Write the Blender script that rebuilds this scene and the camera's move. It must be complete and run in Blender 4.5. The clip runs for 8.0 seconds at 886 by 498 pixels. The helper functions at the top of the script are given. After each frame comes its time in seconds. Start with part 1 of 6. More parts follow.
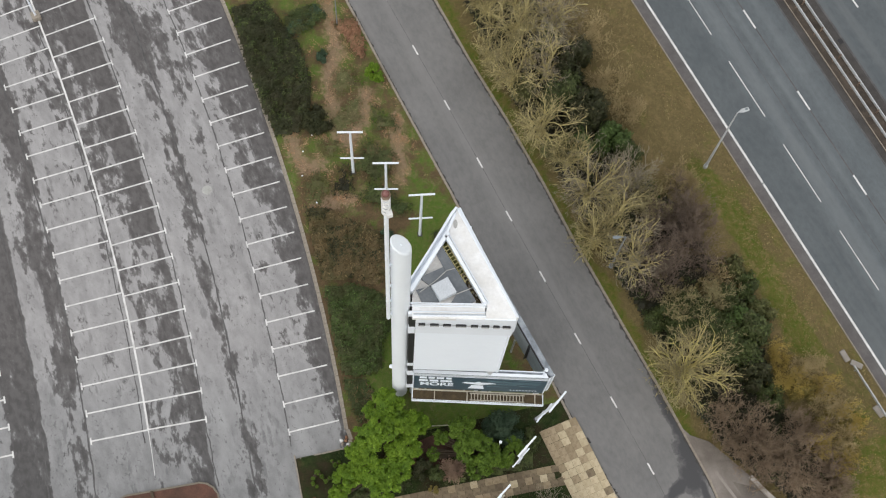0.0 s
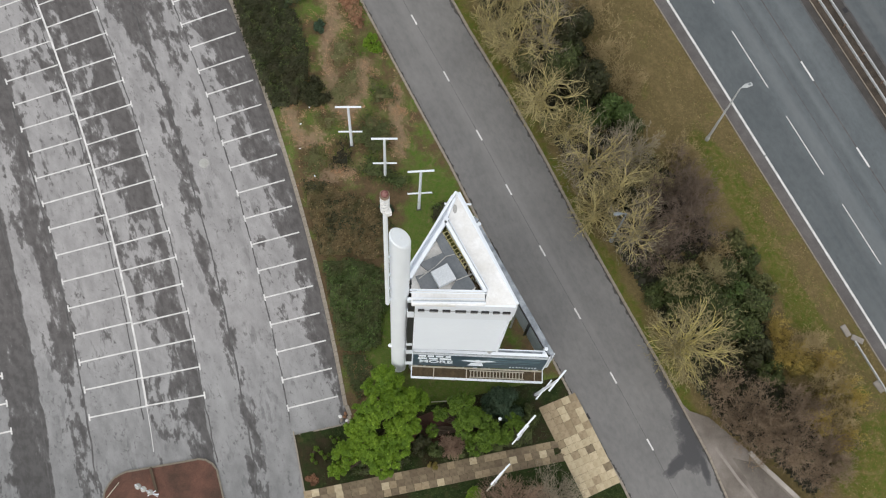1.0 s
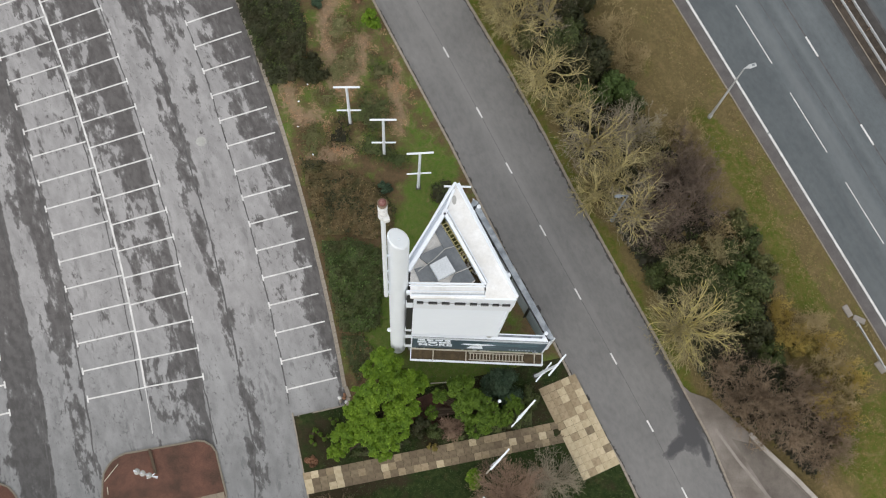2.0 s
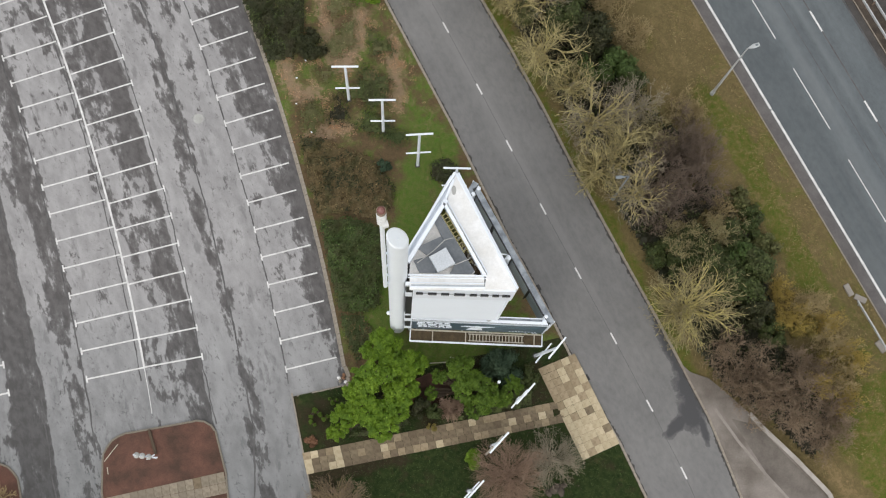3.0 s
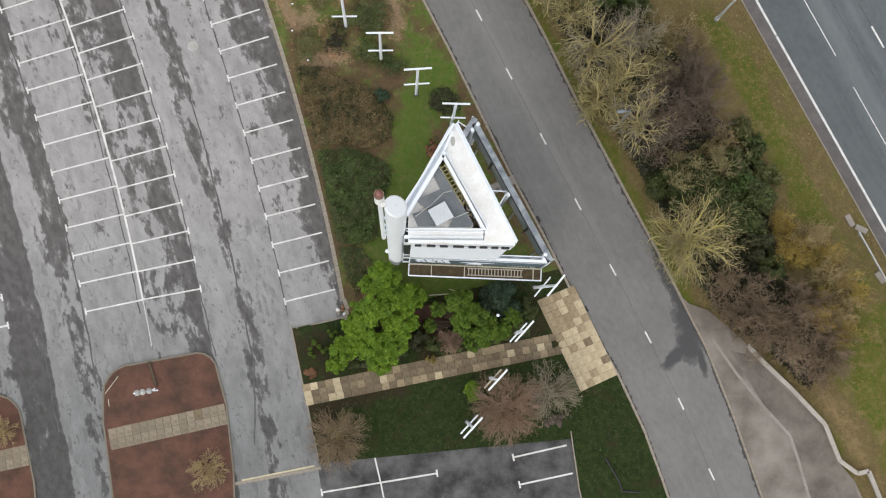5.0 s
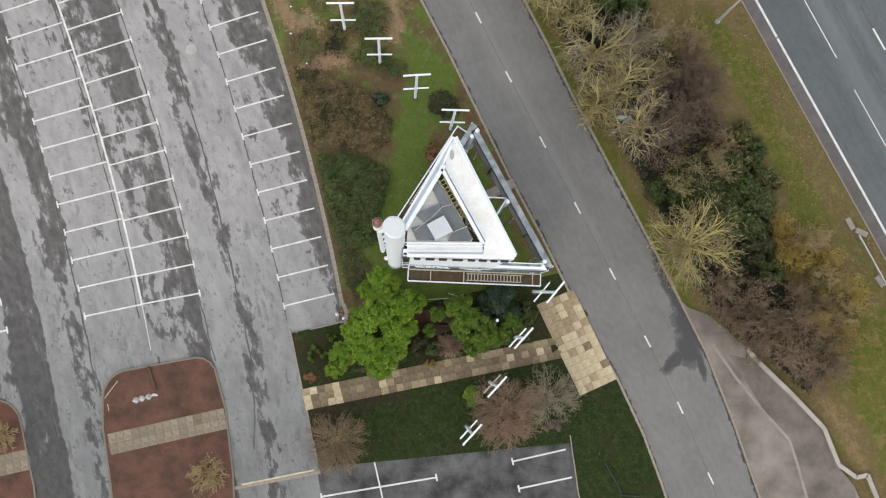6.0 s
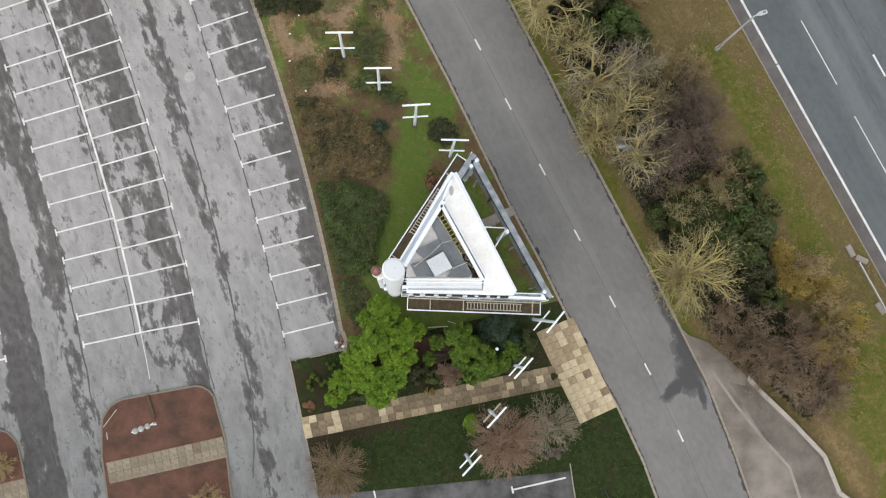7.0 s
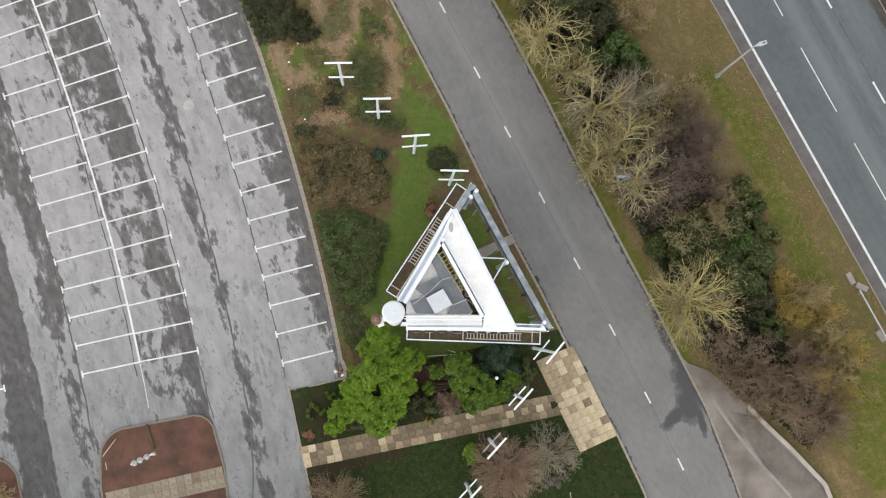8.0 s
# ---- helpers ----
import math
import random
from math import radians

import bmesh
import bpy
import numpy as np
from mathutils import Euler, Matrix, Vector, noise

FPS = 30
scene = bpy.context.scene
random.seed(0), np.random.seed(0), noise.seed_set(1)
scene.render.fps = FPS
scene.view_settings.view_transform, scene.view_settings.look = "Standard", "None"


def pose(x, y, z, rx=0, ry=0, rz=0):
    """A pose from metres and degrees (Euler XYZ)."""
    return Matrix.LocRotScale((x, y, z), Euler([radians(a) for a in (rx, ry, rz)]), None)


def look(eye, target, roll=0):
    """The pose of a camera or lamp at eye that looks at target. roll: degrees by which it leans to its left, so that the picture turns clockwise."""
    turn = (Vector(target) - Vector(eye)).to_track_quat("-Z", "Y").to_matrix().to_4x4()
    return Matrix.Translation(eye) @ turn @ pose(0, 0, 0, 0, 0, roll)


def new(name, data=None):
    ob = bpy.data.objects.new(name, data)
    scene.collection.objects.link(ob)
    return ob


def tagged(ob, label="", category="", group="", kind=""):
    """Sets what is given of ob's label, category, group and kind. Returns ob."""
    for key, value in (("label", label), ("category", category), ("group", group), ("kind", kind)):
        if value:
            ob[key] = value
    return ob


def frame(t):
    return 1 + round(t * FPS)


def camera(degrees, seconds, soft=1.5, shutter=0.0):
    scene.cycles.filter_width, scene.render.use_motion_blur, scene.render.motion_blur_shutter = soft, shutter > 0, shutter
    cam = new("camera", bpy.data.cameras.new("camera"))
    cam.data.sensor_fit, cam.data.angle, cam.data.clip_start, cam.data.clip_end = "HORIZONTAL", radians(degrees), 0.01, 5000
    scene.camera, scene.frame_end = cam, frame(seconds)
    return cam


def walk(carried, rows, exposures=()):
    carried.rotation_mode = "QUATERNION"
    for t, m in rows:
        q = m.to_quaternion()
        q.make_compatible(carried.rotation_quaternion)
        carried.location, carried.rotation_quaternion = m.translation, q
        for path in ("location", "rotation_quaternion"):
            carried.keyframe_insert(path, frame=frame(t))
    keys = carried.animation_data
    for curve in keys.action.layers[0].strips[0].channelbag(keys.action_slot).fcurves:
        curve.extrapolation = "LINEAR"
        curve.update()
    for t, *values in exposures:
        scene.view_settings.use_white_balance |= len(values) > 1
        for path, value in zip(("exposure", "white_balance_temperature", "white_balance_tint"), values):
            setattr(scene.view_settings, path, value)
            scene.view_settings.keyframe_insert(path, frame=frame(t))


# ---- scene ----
cam = camera(35.65, 8.0, soft=1.15)
ROWS = [
    (0, -0.049, -21.701, 110.276, 17.415, -1.81, 0.107),
    (0.5, -0.15, -20.308, 110.297, 16.204, -1.877, 0.093),
    (1, -0.118, -18.651, 110.258, 14.885, -1.874, 0.098),
    (1.5, -0.033, -16.994, 110.202, 13.619, -1.849, 0.117),
    (3, -0.013, -12.189, 110.143, 9.977, -1.861, 0.144),
    (3.5, -0.064, -10.672, 110.166, 8.521, -1.891, 0.165),
    (4, -0.076, -9.125, 110.141, 6.969, -1.911, 0.149),
    (4.5, -0.037, -7.918, 110.142, 5.602, -1.904, 0.152),
    (4.7, -0.025, -7.42, 110.133, 5.06, -1.902, 0.148),
    (5.8, 0.038, -4.62, 110.085, 3.15, -1.896, 0.127),
    (6, 0.05, -4.17, 110.076, 3.176, -1.895, 0.123),
    (6.5, 0.115, -3.105, 110.057, 3.26, -1.872, 0.083),
    (7, 0.066, -2.059, 109.952, 3.238, -1.904, 0.08),
    (7.5, 0.104, -1.058, 109.93, 3.285, -1.889, 0.054),
    (8, 0, 0, 109.892, 3.356, -1.955, 0),
]
walk(cam, [(t, pose(*p)) for t, *p in ROWS], [(0, -0.05), (3, -0.01), (4.5, 0.03), (6.5, 0.08), (8, 0.15)])

# ---- light: a bright overcast winter sky ----
world = bpy.data.worlds.new("overcast_sky")
scene.world = world
world.use_nodes = True
wt = world.node_tree
sky = wt.nodes.new("ShaderNodeTexSky")
sky.sky_type, sky.sun_disc = "NISHITA", False
sky.sun_elevation, sky.sun_rotation = radians(38), radians(200)
sky.air_density, sky.dust_density = 1.0, 4.0
soften = wt.nodes.new("ShaderNodeMix")
soften.data_type = "RGBA"
soften.inputs["Factor"].default_value = 0.8
soften.inputs["B"].default_value = (9.2, 9.2, 9.2, 1)
wt.links.new(sky.outputs[0], soften.inputs["A"])
wt.links.new(soften.outputs["Result"], wt.nodes["Background"].inputs[0])
wt.nodes["Background"].inputs[1].default_value = 0.118
sun = new("sun", bpy.data.lights.new("sun", "SUN"))
sun.data.energy, sun.data.angle, sun.data.color = 1.5, radians(110), (1.0, 0.97, 0.93)
sun.matrix_world = look((-22, -60, 50), (0, 0, 0))

# ---- materials ----


class Mat:
    """A node material under construction."""

    def __init__(self, name, rough=0.8, metal=0.0, spec=0.4):
        self.m = bpy.data.materials.new(name)
        self.m.use_nodes = True
        self.t = self.m.node_tree
        self.b = self.t.nodes["Principled BSDF"]
        self.b.inputs["Roughness"].default_value = rough
        self.b.inputs["Metallic"].default_value = metal
        self.b.inputs["Specular IOR Level"].default_value = spec
        self.co = self.t.nodes.new("ShaderNodeTexCoord").outputs["Object"]

    def put(self, value, socket):
        if isinstance(value, bpy.types.NodeSocket):
            self.t.links.new(value, socket)
        elif isinstance(value, tuple) and len(value) == 3:
            socket.default_value = (*value, 1)
        else:
            socket.default_value = value

    def uv(self):
        n = self.t.nodes.new("ShaderNodeUVMap")
        n.uv_map = "lane"
        return n.outputs[0]

    def scaled(self, vec, scale, turn=0.0):
        n = self.t.nodes.new("ShaderNodeMapping")
        n.inputs["Scale"].default_value = scale
        n.inputs["Rotation"].default_value = (0, 0, radians(turn))
        self.t.links.new(vec, n.inputs[0])
        return n.outputs[0]

    def noise(self, scale, vec=None, detail=6.0, rough=0.6, warp=0.0):
        n = self.t.nodes.new("ShaderNodeTexNoise")
        n.inputs["Scale"].default_value, n.inputs["Detail"].default_value = scale, detail
        n.inputs["Roughness"].default_value, n.inputs["Distortion"].default_value = rough, warp
        self.t.links.new(vec or self.co, n.inputs["Vector"])
        return n.outputs["Fac"]

    def ramp(self, fac, *stops):
        n = self.t.nodes.new("ShaderNodeValToRGB")
        while len(n.color_ramp.elements) < len(stops):
            n.color_ramp.elements.new(0.5)
        for e, (p, c) in zip(n.color_ramp.elements, stops):
            e.position, e.color = p, (c, c, c, 1) if isinstance(c, (int, float)) else (*c, 1)
        self.t.links.new(fac, n.inputs[0])
        return n.outputs[0]

    def mix(self, a, b, fac, mode="MIX"):
        n = self.t.nodes.new("ShaderNodeMix")
        n.data_type, n.blend_type = "RGBA", mode
        self.put(fac, n.inputs["Factor"])
        self.put(a, n.inputs["A"])
        self.put(b, n.inputs["B"])
        return n.outputs["Result"]

    def math(self, op, a, b):
        n = self.t.nodes.new("ShaderNodeMath")
        n.operation = op
        self.put(a, n.inputs[0])
        self.put(b, n.inputs[1])
        return n.outputs[0]

    def attr(self, name):
        n = self.t.nodes.new("ShaderNodeAttribute")
        n.attribute_name = name
        return n.outputs["Fac"]

    def chance(self):
        return self.t.nodes.new("ShaderNodeObjectInfo").outputs["Random"]

    def island(self):
        return self.t.nodes.new("ShaderNodeNewGeometry").outputs["Random Per Island"]

    def colour(self, c):
        self.put(c, self.b.inputs["Base Color"])
        return self

    def rough(self, r):
        self.put(r, self.b.inputs["Roughness"])
        return self

    def bump(self, height, strength=0.3, distance=0.02):
        n = self.t.nodes.new("ShaderNodeBump")
        n.inputs["Strength"].default_value, n.inputs["Distance"].default_value = strength, distance
        self.t.links.new(height, n.inputs["Height"])
        self.t.links.new(n.outputs[0], self.b.inputs["Normal"])
        return self


def worn(name, c1, c2, scale=1.0, rough=0.7, metal=0.0, fine=12.0, grain=0.12, bump=0.2, spec=0.4):
    """Two tones in patches, with fine grain on top."""
    m = Mat(name, rough, metal, spec)
    patch = m.ramp(m.noise(scale, detail=8), (0.35, 0), (0.65, 1))
    speck = m.noise(scale * fine, detail=3)
    c = m.mix(c1, c2, patch)
    c = m.mix(c, m.ramp(speck, (0.25, 1 - grain * 2), (0.75, 1 + 0 * grain)), 1.0, "MULTIPLY")
    m.colour(c).bump(speck, bump, 0.01)
    return m.m


def car_park_material():
    m = Mat("wet_patchy_asphalt", 0.55)
    uv = m.uv()
    split = m.t.nodes.new("ShaderNodeSeparateXYZ")
    m.t.links.new(uv, split.inputs[0])
    across = m.math("DIVIDE", m.math("ADD", split.outputs[0], 16.0), 34.0)
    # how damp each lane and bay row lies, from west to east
    lanes = m.ramp(across, (0.0, 0.5), (0.135, 0.5), (0.15, 0.82), (0.222, 0.8), (0.232, 0.3), (0.265, 0.36), (0.29, 0.62), (0.33, 0.6), (0.342, 0.3), (0.4, 0.32), (0.46, 0.4), (0.485, 0.47), (0.54, 0.54), (0.6, 0.7), (0.612, 0.24), (0.66, 0.26), (0.685, 0.57), (0.715, 0.5), (0.735, 0.28), (0.8, 0.3), (0.84, 0.36), (0.88, 0.46), (0.93, 0.66))
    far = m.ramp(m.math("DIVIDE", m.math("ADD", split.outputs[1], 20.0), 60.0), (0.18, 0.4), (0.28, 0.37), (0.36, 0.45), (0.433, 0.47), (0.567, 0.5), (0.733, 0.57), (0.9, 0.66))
    blotch = m.noise(0.34, m.scaled(uv, (1.0, 0.42, 1.0)), 9, 0.68, 0.1)
    small = m.noise(1.9, m.scaled(uv, (1.0, 0.6, 1.0)), 7, 0.6, 0.1)
    fine = m.noise(13.0, uv, 5, 0.75)
    puddle = m.noise(1.15, m.scaled(uv, (1.0, 0.45, 1.0)), 8, 0.66, 0.1)
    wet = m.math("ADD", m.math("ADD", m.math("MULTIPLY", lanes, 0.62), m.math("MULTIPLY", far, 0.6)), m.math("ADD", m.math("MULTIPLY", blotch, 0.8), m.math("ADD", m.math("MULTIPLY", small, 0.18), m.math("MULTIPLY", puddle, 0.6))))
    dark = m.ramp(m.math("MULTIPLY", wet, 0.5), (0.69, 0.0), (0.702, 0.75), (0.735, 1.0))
    dry = m.mix((0.39, 0.383, 0.385), (0.33, 0.324, 0.326), m.ramp(small, (0.42, 0), (0.62, 1)))
    dry = m.mix(dry, (0.42, 0.413, 0.414), m.ramp(m.noise(0.23, uv, 4), (0.5, 0), (0.68, 1)))
    dry = m.mix(dry, m.ramp(m.noise(0.7, m.scaled(uv, (1.0, 0.4, 1.0)), 5, 0.55), (0.4, 0.84), (0.58, 1.0)), 1.0, "MULTIPLY")
    streak = m.noise(1.3, m.scaled(uv, (1.0, 0.34, 1.0)), 9, 0.68, 0.1)
    dry = m.mix(dry, (0.2, 0.197, 0.198), m.ramp(m.math("ADD", streak, m.math("MULTIPLY", m.math("SUBTRACT", blotch, 0.5), 0.45)), (0.565, 0.0), (0.64, 0.7)))
    damp = m.mix((0.085, 0.079, 0.078), (0.125, 0.118, 0.117), m.ramp(small, (0.42, 1), (0.6, 0)))
    speck = m.noise(3.6, m.scaled(uv, (1.0, 0.7, 1.0)), 9, 0.72, 0.3)
    spots = m.ramp(m.math("ADD", speck, m.math("MULTIPLY", m.math("SUBTRACT", puddle, 0.5), 0.5)), (0.59, 0.0), (0.63, 0.75))
    dry = m.mix(dry, (0.16, 0.157, 0.157), spots)
    damp = m.mix(damp, (0.22, 0.216, 0.216), m.ramp(speck, (0.34, 0.6), (0.39, 0.0)))
    c = m.mix(dry, damp, dark)
    # overall tone runs darker and slightly cooler towards the south
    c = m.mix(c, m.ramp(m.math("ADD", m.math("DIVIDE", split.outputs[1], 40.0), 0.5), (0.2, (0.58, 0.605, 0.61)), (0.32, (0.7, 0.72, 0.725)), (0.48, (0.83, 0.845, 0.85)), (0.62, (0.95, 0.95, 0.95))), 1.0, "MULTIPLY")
    c = m.mix(c, m.ramp(fine, (0.3, 0.78), (0.7, 1.0)), 1.0, "MULTIPLY")
    m.colour(c).rough(m.ramp(dark, (0.0, 0.62), (1.0, 0.5))).bump(fine, 0.25, 0.01)
    return m.m


def road_material(name, c1, c2, track, stain=None, bands=None):
    m = Mat(name, 0.62)
    uv = m.uv()
    streak = m.noise(0.55, m.scaled(uv, (1.0, 0.03, 1.0)), 3, 0.5)
    patch = m.noise(0.25, uv, 7, 0.6)
    fine = m.noise(18.0, uv, 4, 0.7)
    c = m.mix(c1, c2, m.ramp(patch, (0.35, 0), (0.65, 1)))
    c = m.mix(c, m.ramp(m.noise(2.4, m.scaled(uv, (1.0, 0.5, 1.0)), 9, 0.7), (0.35, 0.82), (0.6, 1.0)), 1.0, "MULTIPLY")
    c = m.mix(c, track, m.ramp(streak, (0.5, 0), (0.72, 0.75)))
    if bands:
        # lanes worn to different tones
        split = m.t.nodes.new("ShaderNodeSeparateXYZ")
        m.t.links.new(uv, split.inputs[0])
        tone = m.math("ADD", m.math("DIVIDE", m.math("SUBTRACT", split.outputs[0], bands[0]), bands[1]), m.math("MULTIPLY", m.math("SUBTRACT", streak, 0.5), 0.06))
        c = m.mix(c, m.ramp(tone, (0.0, 0.78), (0.2, 0.84), (0.33, 0.78), (0.42, 0.98), (0.52, 1.0), (0.6, 0.86), (0.66, 1.0), (0.74, 0.9), (0.82, 1.0), (1.0, 0.8)), 1.0, "MULTIPLY")
    if stain:
        # a ragged damp patch spreading along the kerb
        reach = None
        for x, y, turn, long, wide in stain:
            shift = m.t.nodes.new("ShaderNodeVectorMath")
            shift.operation = "SUBTRACT"
            shift.inputs[1].default_value = (x, y, 0)
            m.t.links.new(m.co, shift.inputs[0])
            turned = m.scaled(shift.outputs[0], (1.0, 1.0, 0.0), -turn)
            far = m.t.nodes.new("ShaderNodeVectorMath")
            far.operation = "LENGTH"
            m.t.links.new(m.scaled(turned, (1 / long, 1 / wide, 0.0)), far.inputs[0])
            reach = far.outputs["Value"] if reach is None else m.math("MINIMUM", reach, far.outputs["Value"])
        ragged = m.math("ADD", reach, m.math("MULTIPLY", m.math("SUBTRACT", m.noise(1.9, detail=12, rough=0.75, warp=0.3), 0.5), 1.35))
        c = m.mix((0.062, 0.062, 0.066), c, m.ramp(ragged, (0.6, 0), (0.95, 0.55), (1.35, 1)))
    c = m.mix(c, m.ramp(fine, (0.3, 0.86), (0.7, 1.0)), 1.0, "MULTIPLY")
    m.colour(c).bump(fine, 0.25, 0.01)
    return m.m


def turf_material(name, soil, soil2, grass, grass2, litter):
    m = Mat(name, 0.95, spec=0.15)
    g, l = m.attr("grass"), m.attr("litter")
    n1, n2, n3 = m.noise(0.55, detail=9, rough=0.65), m.noise(2.6, detail=8, rough=0.7), m.noise(16.0, detail=5, rough=0.75)
    gmask = m.ramp(m.math("ADD", g, m.math("MULTIPLY", m.math("SUBTRACT", n1, 0.5), 1.7)), (0.36, 0), (0.64, 1))
    lmask = m.ramp(m.math("ADD", l, m.math("MULTIPLY", m.math("SUBTRACT", n2, 0.5), 1.7)), (0.5, 0), (0.72, 1))
    base = m.mix(soil, soil2, m.ramp(n2, (0.35, 0), (0.65, 1)))
    green = m.mix(grass, grass2, m.ramp(n2, (0.38, 0), (0.62, 1)))
    c = m.mix(base, green, gmask)
    c = m.mix(c, litter, m.math("MULTIPLY", lmask, 0.7))
    bare = m.noise(1.1, detail=10, rough=0.7, warp=0.4)
    c = m.mix(c, tuple(0.5 * a + 0.5 * b for a, b in zip(litter, soil)), m.math("MULTIPLY", m.ramp(m.math("ADD", bare, m.math("MULTIPLY", l, 0.25)), (0.6, 0), (0.72, 0.75)), 0.8))
    c = m.mix(c, m.ramp(n3, (0.3, 0.5), (0.7, 1.0)), 1.0, "MULTIPLY")
    m.colour(c).bump(n3, 0.8, 0.06)
    return m.m


def leaf_material(name, c1, c2, c3):
    m = Mat(name, 0.6, spec=0.25)
    r = m.island()
    c = m.mix(c1, c2, m.ramp(r, (0.1, 0), (0.9, 1)))
    c = m.mix(c, c3, m.ramp(m.noise(0.9, detail=4), (0.45, 0), (0.65, 0.8)))
    # a few leaves lightened at random: glints put into the leaf colour
    c = m.mix(c, tuple(min(1.0, 1.5 * v + 0.008) for v in c2), m.ramp(m.math("FRACT", m.math("MULTIPLY", r, 7.13), 0.0), (0.92, 0.0), (0.97, 0.8)))
    m.colour(c)
    return m.m


def slab_material(name, c1, c2, c3):
    m = Mat(name, 0.85)
    n = m.noise(2.5, detail=8)
    f = m.noise(30.0, detail=3)
    c = m.mix(c1, c2, m.chance())
    c = m.mix(c, c3, m.ramp(n, (0.44, 0), (0.68, 0.75)))
    c = m.mix(c, m.ramp(f, (0.3, 0.8), (0.7, 1.0)), 1.0, "MULTIPLY")
    m.colour(c).bump(f, 0.3, 0.01)
    return m.m


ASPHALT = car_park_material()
LOWER_ASPHALT = worn("damp_dark_asphalt", (0.115, 0.115, 0.119), (0.012, 0.0117, 0.012), 0.5, 0.4, fine=10, grain=0.12)
ROAD = road_material("service_road_asphalt", (0.205, 0.202, 0.198), (0.17, 0.168, 0.166), (0.232, 0.228, 0.224), [(22.3, -1.4, -63, 4.4, 0.75), (23.5, -4.2, -66, 2.6, 1.35), (23.4, -6.0, -80, 1.7, 1.1), (22.3, -6.9, 45, 1.6, 0.6), (24.4, -7.2, -75, 1.6, 0.35)])
MOTORWAY = road_material("motorway_asphalt", (0.134, 0.153, 0.164), (0.114, 0.132, 0.143), (0.172, 0.186, 0.194), None, (35.0, 12.5))
SEAM = worn("tar_seam", (0.07, 0.068, 0.068), (0.13, 0.128, 0.128), 1.2, 0.7)
SHOULDER = worn("dirty_shoulder_asphalt", (0.085, 0.078, 0.074), (0.055, 0.05, 0.047), 0.8, 0.8, grain=0.15)
STRIP = worn("purple_grey_hard_strip_asphalt", (0.15, 0.14, 0.138), (0.105, 0.098, 0.097), 0.9, 0.8, grain=0.12)
SILT = worn("dark_road_silt", (0.055, 0.052, 0.05), (0.09, 0.085, 0.08), 1.5, 0.8)
PAINT = worn("worn_white_road_paint", (0.8, 0.8, 0.79), (0.6, 0.6, 0.59), 1.5, 0.7, fine=20)
YELLOW = worn("faded_yellow_paint", (0.7, 0.63, 0.42), (0.5, 0.46, 0.33), 1.5, 0.7)
KERB = worn("weathered_kerb_concrete", (0.42, 0.375, 0.315), (0.25, 0.215, 0.175), 0.5, 0.9, fine=20, grain=0.2)
KERB_DIRTY = worn("mossy_island_kerb", (0.27, 0.24, 0.195), (0.12, 0.11, 0.08), 1.2, 0.9, fine=20, grain=0.2)
COPING = worn("pale_coping_concrete", (0.5, 0.465, 0.425), (0.36, 0.33, 0.295), 0.9, 0.9, fine=16)
CONCRETE = worn("dirty_concrete", (0.36, 0.33, 0.3), (0.25, 0.225, 0.2), 0.5, 0.9, fine=16)
SLAB_OLD = slab_material("brown_weathered_slab", (0.17, 0.13, 0.085), (0.27, 0.215, 0.14), (0.12, 0.09, 0.055))
SLAB_NEW = slab_material("cream_slab", (0.5, 0.42, 0.28), (0.6, 0.51, 0.35), (0.4, 0.32, 0.2))
SLAB_TAN = slab_material("tan_weathered_slab", (0.31, 0.245, 0.155), (0.4, 0.32, 0.21), (0.23, 0.175, 0.105))
SLAB_GREY = slab_material("grey_brown_slab", (0.22, 0.185, 0.14), (0.31, 0.265, 0.2), (0.15, 0.125, 0.09))
SLIP = worn("stained_brown_concrete", (0.29, 0.26, 0.233), (0.155, 0.134, 0.115), 0.35, 0.9, fine=30)
SLIP_DARK = worn("dark_stained_concrete", (0.22, 0.195, 0.172), (0.115, 0.1, 0.086), 0.4, 0.9, fine=30)
SLIP_EDGE = worn("pale_concrete_channel", (0.34, 0.31, 0.28), (0.25, 0.225, 0.2), 0.8, 0.9)
DULL_STEEL = worn("dull_blue_grey_steel", (0.17, 0.2, 0.22), (0.24, 0.27, 0.29), 2.0, 0.5)
TURF = turf_material("garden_ground", (0.19, 0.13, 0.072), (0.12, 0.088, 0.048), (0.1, 0.178, 0.028), (0.155, 0.185, 0.05), (0.42, 0.3, 0.2))
VERGE = turf_material("verge_ground", (0.225, 0.175, 0.08), (0.145, 0.115, 0.05), (0.1, 0.14, 0.02), (0.175, 0.15, 0.045), (0.35, 0.245, 0.13))
LAWN = turf_material("dark_lawn", (0.055, 0.044, 0.024), (0.04, 0.034, 0.018), (0.018, 0.034, 0.009), (0.045, 0.066, 0.02), (0.14, 0.1, 0.05))
MULCH = worn("red_brown_bark_mulch", (0.175, 0.085, 0.062), (0.085, 0.05, 0.036), 0.6, 0.95, fine=28, grain=0.25, bump=0.6)
MEDIAN = worn("gravelly_median_soil", (0.12, 0.095, 0.075), (0.055, 0.045, 0.036), 1.0, 0.95, grain=0.2)
FAR = worn("far_fields", (0.09, 0.10, 0.04), (0.13, 0.115, 0.06), 0.02, 0.95)
WHITE = worn("white_painted_steel", (0.82, 0.87, 0.93), (0.75, 0.8, 0.86), 0.35, 0.45, fine=20, grain=0.02, bump=0.05)
COLUMN = worn("white_painted_steel_column", (0.88, 0.93, 0.975), (0.85, 0.9, 0.95), 0.3, 0.4, fine=20, grain=0.02, bump=0.05)
DIRTY = worn("stained_white_membrane", (0.87, 0.88, 0.885), (0.72, 0.715, 0.69), 0.6, 0.75, fine=9, grain=0.06, bump=0.15)
